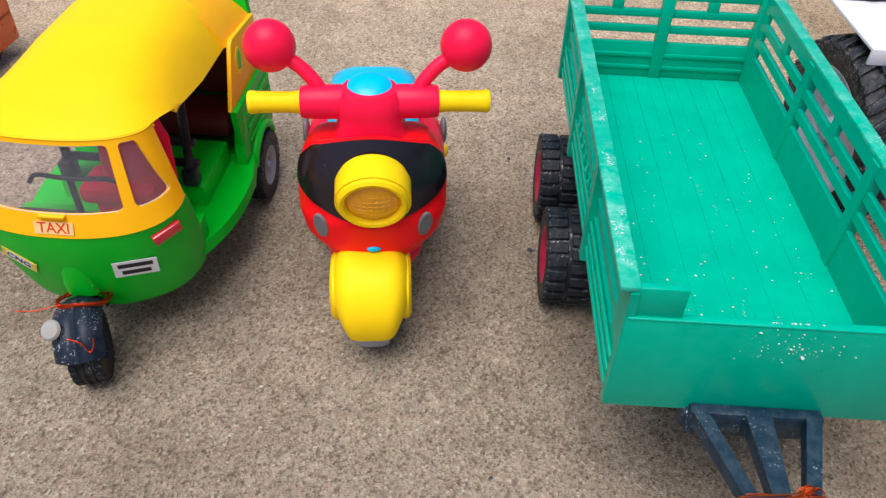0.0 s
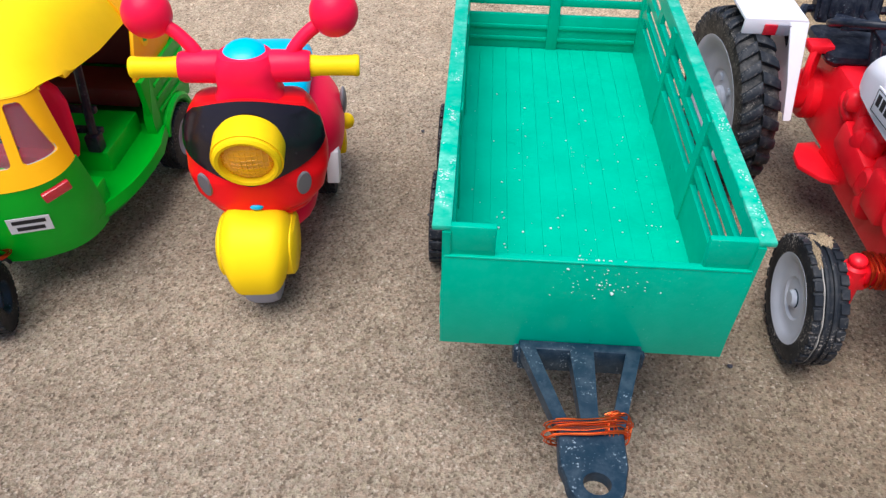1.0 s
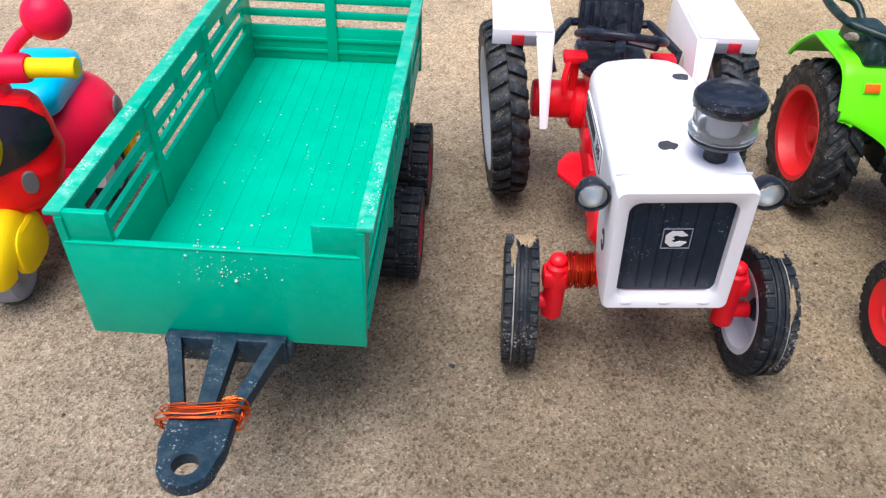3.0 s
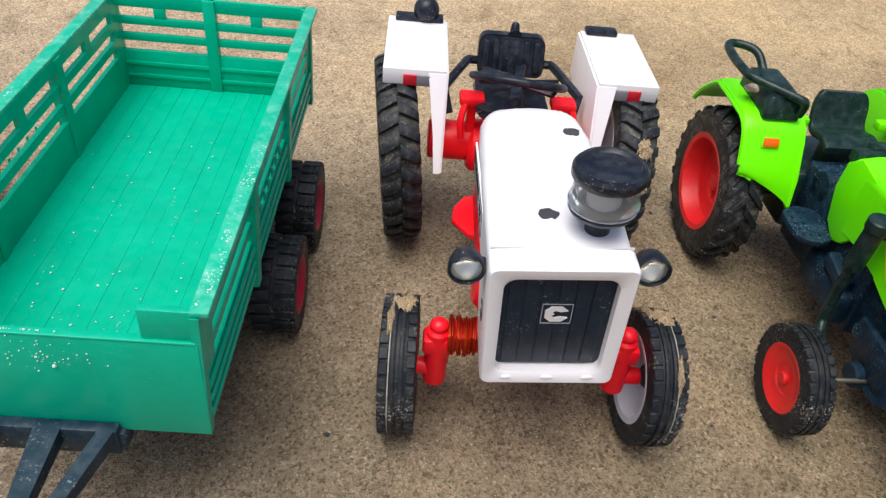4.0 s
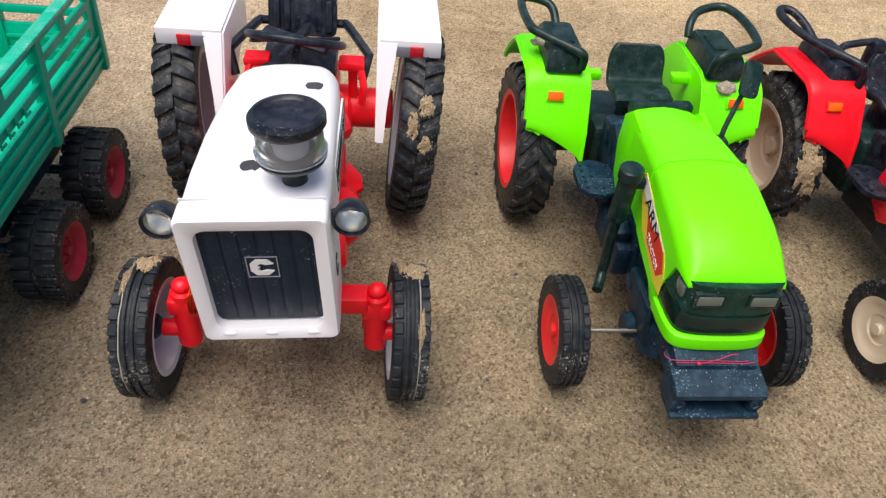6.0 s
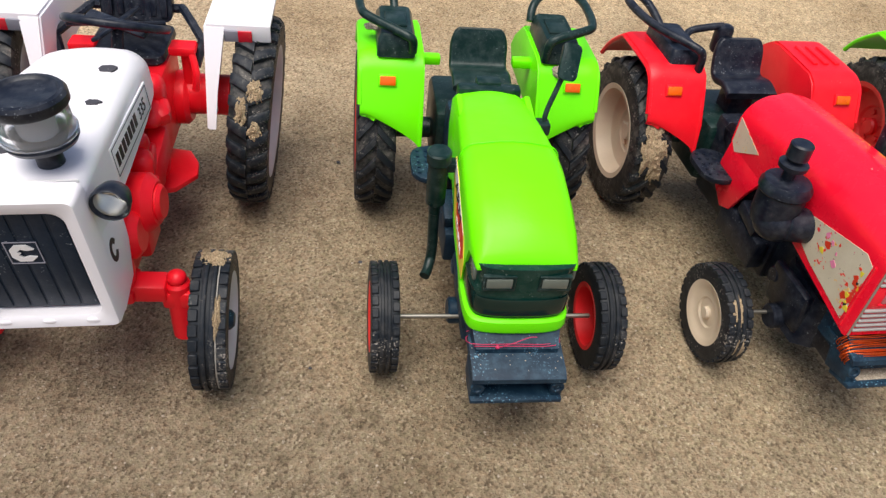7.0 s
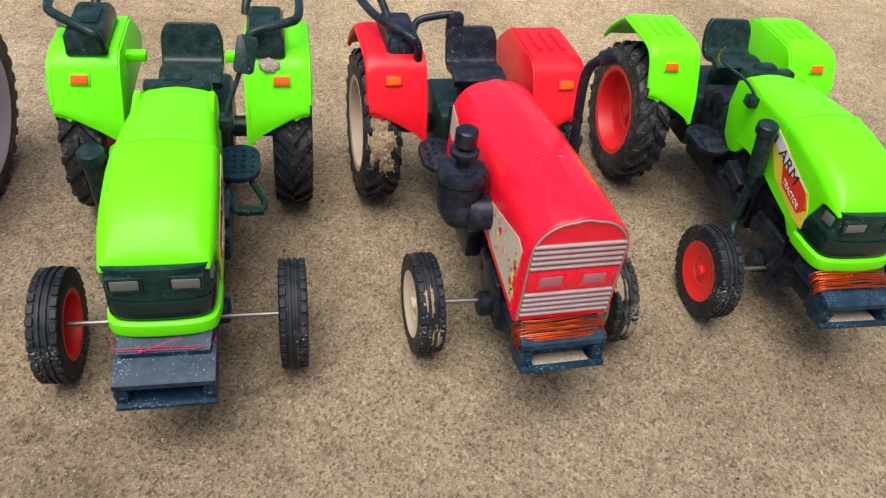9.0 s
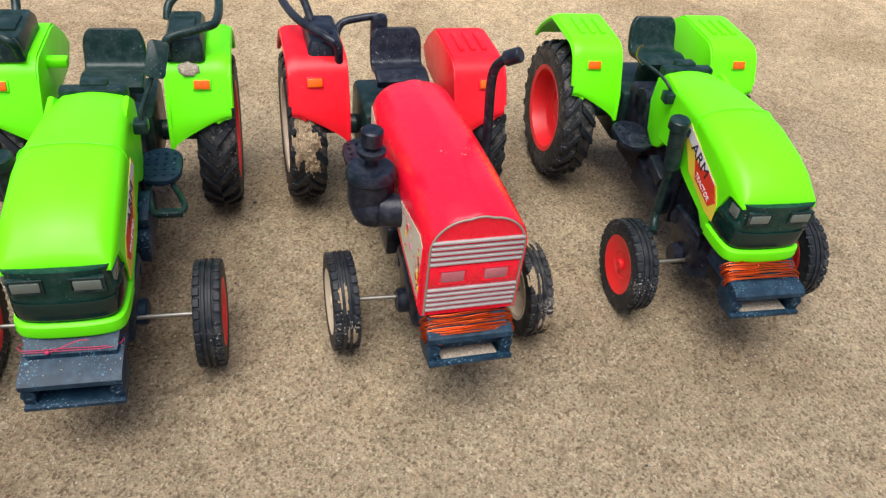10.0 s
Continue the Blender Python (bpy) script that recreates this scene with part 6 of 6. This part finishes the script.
        part("mirror", merge(tube([(s * 16, 38, 95), (s * 18, 39, 99), (s * 23, 41, 104), (s * 28, 42.5, 107)], 2.5, 12, 5), ball((s * 32.8, 43.5, 110.5), 8.8, 8.4, 8.8, 28)), M_PINKRED, t, "round rose-red mirror on a curved stalk")
    part("dial", moved(lathe([(0, 2.4), (4, 2.2), (6, 1.5), (7.6, 0.2), (7.8, -1.6), (0, -1.6)], 32), 0, 38, 98.4, 10), M_CYAN, t, "sky-blue dashboard dial")
    # rear body, seat, side panels, rear lamps
    part("rear_body", merge(ball((0, 86, 38), 30, 34, 25, 40, 2.4), ball((0, 52, 30), 20, 30, 8, 28, 3)), M_PINKRED, t, "rounded rose-red rear body")
    part("seat", loft([[(a, 79 + b + c, z) for a, b in rrect(w, d, min(12, 0.45 * w), 6)] for z, w, d, c in ((60, 34, 50, 0), (66, 36, 52, 0), (70, 35, 50, 1), (72.5, 27, 38, 2), (73.6, 17, 26, 3))]), M_CYAN, t, "sky-blue padded seat", sharp=60)
    for s in (-1, 1):
        part("side_panel", moved(prism([(60, 22), (64, 36), (78, 34), (72, 18)], "x", s * 22.5, s * 28.0, 0.6), 0, 0, 0), M_LABEL, t, "white side panel")
        part("rear_lamp", merge(ball((s * 29.5, 104, 27), 4, 4, 4, 16), box((s * 26 - 3, 97, 12), (s * 26 + 3, 107, 27), 1.5)), M_BRIGHTYELLOW, t)
        part("oval_sticker", ball((s * 29.8, 92, 46), 1.6, 5, 6.5, 18), M_OVAL, t)
        wheel(t, s * 20, 86, 14, 9, 8, "rib", M_GREY, M_RUBBER, s, 0.3, name="rear_wheel")


scooter()


# ---- auto rickshaw ----


def rickshaw():
    t = thing("toy_auto_rickshaw", -90, 180, -1, "yellow and green toy auto rickshaw with a taxi label", "toy rickshaw")
    H = 38.0
    CORE = (0, 60, 66)

    def plan(a, w, y0, yb):
        """Front outline: a from -1 to 1 runs round the nose from one side to the other."""
        s = math.copysign(1, a)
        q = abs(a)
        ang = q * math.pi / 2
        return (s * w * math.sin(ang) ** 0.9, y0 + (yb - y0) * (1 - math.cos(ang) ** 0.8))

    # green lower nose, narrowing downwards
    def tub(u, v):
        z = 22 + 39 * v
        k = 0.88 + 0.12 * math.sin(math.pi / 2 * min(1, v * 1.25)) ** 0.8
        x, y = plan(u * 2 - 1, H * k, 2 + 8 * (1 - v) ** 1.8, 25 + 13 * (1 - v))
        return (x, y, z + 3.5 * abs(u * 2 - 1) ** 2 * v)
    nose = part("nose", sheet(tub, 44, 20, CORE, None, 1.6), M_AUTOGREEN, t, "green lower nose", sharp=60)
    part("nose_belly", loft([[(x * k, y, 21 + z) for x, y in [plan(a, H * 0.88, 10, 38) for a in np.linspace(-1, 1, 25)]] for z, k in ((0, 0.9), (1.6, 1.0), (3, 1.0))]), M_AUTOGREEN, t)
    part("fork_housing", loft([[(a, y + b, z) for a, b in rrect(w, d, 3, 4)] for z, w, d, y in ((31, 12, 9, 8.6), (36, 11.5, 8.5, 7.6), (46, 9, 6, 6.6))]), M_AUTOGREEN, nose)
    for k in range(4):
        part("vent_slat", box((-5.5, 6.6 - 0.75 * k, 28.5 + 2.2 * k), (5.5, 10, 29.5 + 2.2 * k), 0.4), M_AUTOGREEN, nose)
    # yellow waist and windscreen surround with real openings
    def cowl(u, v):
        z = 60.6 + 32 * v
        a = u * 2 - 1
        x, y = plan(a, H * (1.0 - 0.20 * v), 1.6 + 11.5 * v, 24 + 4 * v)
        return (x, y, z + 3.5 * abs(a) ** 2 * (1 - v) - 1.0 * abs(a) * v)
    vl, vh = 0.25, 0.93

    def fillet(v):
        d = max(0.0, 1 - min(v - vl, vh - v) / 0.055)
        return 0.035 * (1 - math.sqrt(max(0.0, 1 - d * d)))

    def outer(v):
        return 0.90 - 0.20 * (v - vl) / (vh - vl)

    def strip(lo, hi, v0, v1, nu, nv):
        """The stretch of the cowl between two edges, each a function of the height."""
        def f(u, v):
            q = v0 + (v1 - v0) * v
            return cowl((lo(q) + (hi(q) - lo(q)) * u + 1) / 2, q)
        return sheet(f, nu, nv, CORE, None, 1.7)
    pieces = [strip(lambda v: -1, lambda v: 1, 0, vl, 60, 8), strip(lambda v: -1, lambda v: 1, vh, 1, 60, 3)]
    for s in (-1, 1):
        pieces.append(strip(lambda v: s * (0.43 - fillet(v)), lambda v: s * (0.52 + fillet(v)), vl, vh, 4, 36))
        pieces.append(strip(lambda v: s * (outer(v) - fillet(v)), lambda v: s, vl, vh, 8, 36))
    part("cowl", merge(*pieces), M_YELLOW, t, "orange-yellow waist and window frames", sharp=50)

    def pane(lo, hi):
        def f(u, v):
            x, y, z = cowl((lo + (hi - lo) * u + 1) / 2, 0.21 + 0.75 * v)
            return (x * 0.985, y + 0.9, z)
        return f
    for lo, hi, nm in ((-0.48, 0.48, "windscreen"), (0.48, 0.88, "quarter_window"), (-0.88, -0.48, "quarter_window")):
        p = part(nm, sheet(pane(lo, hi), 16, 8, CORE, None, 0.5), M_PANE, t, "clear scratched window pane", sharp=60)
        p.visible_shadow = False
        rim = [pane(lo, hi)(u, v) for u, v in [(k / 8, 0.05) for k in range(9)] + [(1, k / 6) for k in range(1, 6)] + [((8 - k) / 8, 0.95) for k in range(9)] + [(0, 1 - k / 6) for k in range(1, 6)]]
        part("pane_edge", tube([(x, y - 0.7, z) for x, y, z in rim], 0.2, 5, 0, True), M_SILVER, p)
    # roof: a domed canopy, open at the sides, and a lower rear cap behind it
    def roof(u, v):
        a = u * 2 - 1
        y = 12.4 + 88.6 * v
        w = float(np.interp(v, (0, 0.1, 0.3, 1), (31.2, 32.2, 33.0, 33.2)))
        zc = float(np.interp(v, (0, 0.05, 0.12, 0.3, 0.6, 0.9, 1), (93.0, 95.0, 97, 101.2, 105, 105.5, 104)))
        side = float(np.interp(v, (0, 0.16, 0.4, 0.65, 1), (91.8, 90.2, 85.8, 83.2, 83.0)))
        k = abs(a) ** 3.4
        curl = (1 - math.sqrt(max(0, 1 - min(1, abs(a)) ** 2))) * 15 * (1 - v) ** 3
        p = Vector((w * math.copysign(abs(a) ** 0.92, a), y + curl, zc * (1 - k) + side * k))
        rim = Vector(cowl(u, 1.0))
        rim = Vector((rim.x * 1.015, rim.y - 0.6 + 0.6 * abs(a), rim.z - 0.4))
        q = min(1.0, v / 0.30)
        return rim.lerp(p, q * q * (3 - 2 * q))
    part("roof", sheet(roof, 52, 48, CORE, None, 1.6), M_ROOF, t, "smooth warm yellow canopy roof", sharp=60)

    def cap(u, v):
        a = u * 2 - 1
        zc = float(np.interp(v, (0, 0.5, 0.85, 1), (102.6, 101, 96, 88)))
        k = abs(a) ** 3.4
        return (34.5 * math.copysign(abs(a) ** 0.92, a), 96 + 40 * v, zc * (1 - k) + (84 - 3 * v) * k)
    part("rear_cap", sheet(cap, 36, 16, CORE, None, 1.6), M_YELLOW, t, "orange-yellow rear roof cap", sharp=60)
    # rear quarters: yellow above, green below
    for s in (-1, 1):
        part("rear_quarter", prism([(86, 60), (97, 84), (100, 86), (131, 83), (134, 62), (120, 58)], "x", s * 34.4, s * 36.4, 0.6), M_YELLOW, t, "yellow rear quarter")
        em = part("emblem", prism([(103 + 4.2 * math.cos(a), 75 + 6 * math.sin(a)) for a in np.linspace(0, 2 * math.pi, 19)[:-1]], "x", s * 36.3, s * 36.8, 0), M_BRIGHTYELLOW, t)
        part("emblem_mark", prism([(101, 72), (101.5, 78), (104, 80), (105.5, 76), (104, 71)], "x", s * 36.7, s * 37.0, 0), M_AUTOGREEN, em)
        part("rear_side", prism([(90, 30), (86, 60), (120, 59.5), (135, 60), (137, 40), (134, 28)], "x", s * 35.0, s * 38.0, 0.8), M_AUTOGREEN, t)
        for k in range(3):
            part("side_ledge", box((s * 38 - 0.8, 97, 38 + 6.5 * k), (s * 38 + 0.8, 134, 40 + 6.5 * k), 0.5), M_AUTOGREEN, t)
        part("wheel_arch", tube([(s * 38.5, 96, 26), (s * 38.8, 100, 33), (s * 38.8, 111, 37), (s * 38.8, 122, 33), (s * 38.5, 127, 26)], 2.2, 8, 4), M_AUTOGREEN, t)
        sill = ((35.5, 23.5), (39, 27.5), (38.4, 32.5))
        part("door_sill", loft([[(s * 10, y, 30 - 3 * q)] + [(s * (x + dx), y, 30 + (z - 30) * q) for x, z in sill] + [(s * 10, y, 30 + 2 * q)] for y, dx, q in ((29, -7.5, 0.9), (32, -5.0, 1.0), (37, -2.2, 1.0), (43, 0.4, 1.0), (50, 2.4, 1.0), (58, 3.8, 1.0), (68, 4.6, 1.0), (80, 4.5, 1.0), (96, 1, 1.0))]), M_AUTOGREEN, t)
        part("sill_post", loft([[(s * x, y, z) for x, z in ((34, 32), (38.5, 32), (38.2, z1), (34, z1))] for y, z1 in ((88, 40), (95, 60))]), M_AUTOGREEN, t)
        part("partition_post", merge(tube([(s * 25, 60, 46), (s * 25, 62, 60), (s * 24.5, 66, 81)], 1.8, 8, 4), box((s * 25 - 3, 57, 42), (s * 25 + 3, 63, 50), 1)), M_BLACK, t)
        wheel(t, s * 36.5, 111, 16.6, 10, 9.0, "rib", M_GREY, M_RUBBER, s, 0.2, name="rear_wheel")
        part("side_lamp", laid(box((-5.4, -1.4, -2.2), (5.4, 0.8, 2.2), 0.7), seat_on(tub, 0.5 + s * 0.335, 0.86, CORE, 0.3) @ pose(0, 0, 0, 0, -6 * s)), M_REFLRED, t, "red moulded side lamp")
    part("floor_pan", box((-34, 32, 26), (34, 134, 30), 1), M_AUTOGREEN, t)
    part("rear_wall", prism([(-36, 30), (36, 30), (36, 62), (34, 90), (-34, 90), (-36, 62)], "y", 132, 135, 0.8), M_AUTOGREEN, t)
    part("engine_hump", box((-30, 58, 29), (30, 92, 42), 1.5), M_AUTOGREEN, t)
    part("passenger_bench", merge(box((-30, 96, 40), (30, 118, 50), 2.5), moved(box((-30, -3, 0), (30, 3, 32), 2.5), 0, 124, 47, -10)), M_BROWN, t, "dark red-brown passenger bench")
    part("driver_seat", merge(box((-15, 44, 40), (15, 62, 48), 2.5), moved(loft([[(a, b, z) for a, b in rrect(w, 5, 2.2, 4)] for z, w in ((0, 26), (6, 29), (24, 28), (30, 23), (33, 15))]), 8, 52, 44, -6), box((-10, 46, 30), (10, 58, 41), 1)), M_PINKRED, t, "red driver's seat behind the windscreen")
    part("seat_step", box((14, 29, 29), (35.5, 42, 42), 1), M_AUTOGREEN, t)
    part("seat_step", box((-35.5, 29, 29), (-14, 42, 42), 1), M_AUTOGREEN, t)
    part("partition_bar", merge(*[box((-28, 62, z), (28, 65, z + 3), 0.8) for z in (48, 58)]), M_BLACK, t)
    part("dashboard", box((-24, 15, 50), (24, 22, 57), 2), M_BLACK, t)
    part("steering_bar", merge(tube([(-17, 24, 66), (-13, 23, 70), (-4, 21, 71), (4, 21, 71), (13, 23, 70), (17, 24, 66)], 0.9, 10, 4), cyl(1.2, (0, 21, 52), (0, 21, 71), 12)), M_BLACK, t, "black steering bar behind the windscreen")
    part("wiper_rest", box((-3.5, 2.6, 67.6), (5.5, 4.6, 68.8), 0.4), M_YELLOW, t)
    # labels
    m = seat_on(cowl, 0.505, 0.105, CORE, 0.12)
    lab = part("taxi_label", laid(box((-6.6, -0.12, -2.2), (6.6, 0.1, 2.2), 0), m), M_PALEORANGE, t, "pale orange taxi label")
    lettering("letters", "TAXI", 5.2, m @ pose(0, -0.2, 0, 90), M_REDINK, lab, 0.95)
    m = seat_on(tub, 0.35, 0.60, CORE, 0.15) @ pose(0, 0, 0, 0, 26)
    lab = part("gas_label", laid(box((-6.6, -0.12, -3.1), (6.6, 0.1, 3.1), 0), m), M_YELLOWLABEL, t, "yellow-edged white gas label")
    part("label_field", laid(box((-4.8, -0.2, -2.4), (4.8, 0, 2.4), 0), m), M_LABEL, lab)
    lettering("letters", "CNG", 4.2, m @ pose(0, -0.28, 0, 90), M_INK, lab)
    m = seat_on(tub, 0.685, 0.56, CORE, 0.15) @ pose(0, 0, 0, 0, 4)
    lab = part("number_plate", laid(box((-7.4, -0.12, -4.1), (7.4, 0.1, 4.1), 0), m), M_LABEL, t, "white number plate with worn dark bars")
    for z, w in ((1.8, 5.8), (-1.8, 4.8)):
        part("plate_bar", laid(box((-w, -0.24, z - 1.0), (w, -0.1, z + 1.0), 0), m), M_INK, lab)
    # front wheel under its black mudguard, tied with wire
    turn = pose(1.6, -4.5, 0, 0, 0, 20)
    wheel(t, 1.6, -4.5, 14.2, 11.5, 6.5, "rib", M_NAVY, M_RUBBER, 1, 0.3, yaw=20, name="front_wheel")

    def guard(u, v):
        a = radians(24 + 134 * u)
        b = v * 2 - 1
        r = 17.6 - 3.6 * abs(b) ** 3 + 0.7 * max(0.0, 1 - abs(b) * 5)
        return (8.3 * b, -r * math.cos(a), 15.2 + r * math.sin(a))
    part("front_mudguard", laid(sheet(guard, 30, 20, (0, 3.5, 14), None, 1.4), turn), M_GUARD, t, "worn black front mudguard")
    part("white_disc", laid(moved(lathe([(0, 1.2), (3.0, 0.9), (3.7, 0), (0, -0.4)], 20), -7.4, -7.0, 31.6, 34, -22, 0), turn), M_CHALK, t, "small chalky disc on the mudguard")
    part("tie_wire", laid(merge(winding(6, [(-5, 4, 32.0), (1, 1.5, 33.6), (9, 3, 31.5), (10.5, 9, 30), (2, 13, 30), (-6, 9, 31)], 0.28, 61, 0.9), tube([(-5, 4, 32.5), (-13, 3, 32.6), (-20, 5, 32.2)], 0.18, 6), tube([(-2.4, -11.2, 30.2), (1.6, -12.6, 28.6), (4.0, -14.6, 25.5), (5.6, -13.6, 27.2), (6.0, -12.2, 29.6)], 0.24, 6)), turn), M_REDWIRE, t, "orange-red wire holding the front wheel")


rickshaw()


# a further toy beside the rickshaw, of which only a corner shows


def loader():
    t = thing("toy_truck", -273, 292, -4, "orange and red toy truck standing beside the rickshaw", "toy truck")
    part("cab", loft([[(a, 20 + b, z) for a, b in rrect(w, d, 5, 4)] for z, w, d in ((22, 60, 46), (52, 60, 46), (56, 58, 42), (84, 50, 34), (87, 46, 30))]), M_SCARLET, t, "red cab")
    part("cargo_bed", merge(box((-32, 44, 24), (32, 130, 28), 1), box((-32, 44, 9), (-29, 130, 56), 1), box((29, 44, 9), (32, 130, 56), 1), box((-32, 44, 28), (32, 47, 56), 1), box((-32, 127, 28), (32, 130, 56), 1)), M_ORANGE, t, "orange cargo bed")
    for s in (-1, 1):
        part("guard_post", tube([(s * 31, 2, 40), (s * 31, -2, 60), (s * 27, 6, 92)], 2.6, 10, 5), M_ORANGE, t)
        for y in (20, 105):
            wheel(t, s * 22, y, 15, 11, 8.5, "rib", M_GREY, M_RUBBER, s, 0.25)
    part("axle", merge(cyl(2, (-28, 20, 15), (28, 20, 15), 10), cyl(2, (-28, 105, 15), (28, 105, 15), 10), box((-10, 5, 14), (10, 125, 26), 1)), M_BLACK, t)


loader()

for px, py, ps in ((452, 262, 0.8), (463, 240, 0.6), (486, 118, 0.7), (470, 300, 0.9), (618, 130, 0.7), (602, 96, 0.6), (742, 150, 0.8), (760, 118, 0.6), (347, 190, 0.7), (338, 92, 0.6), (196, 70, 0.6), (60, 140, 0.7), (77, 258, 1.3), (68, 330, 1.0), (365, 252, 1.0), (352, 330, 1.0), (200, 175, 1.1), (333, 118, 0.8)):
    pebble(px, py, ps, M_CHIP)
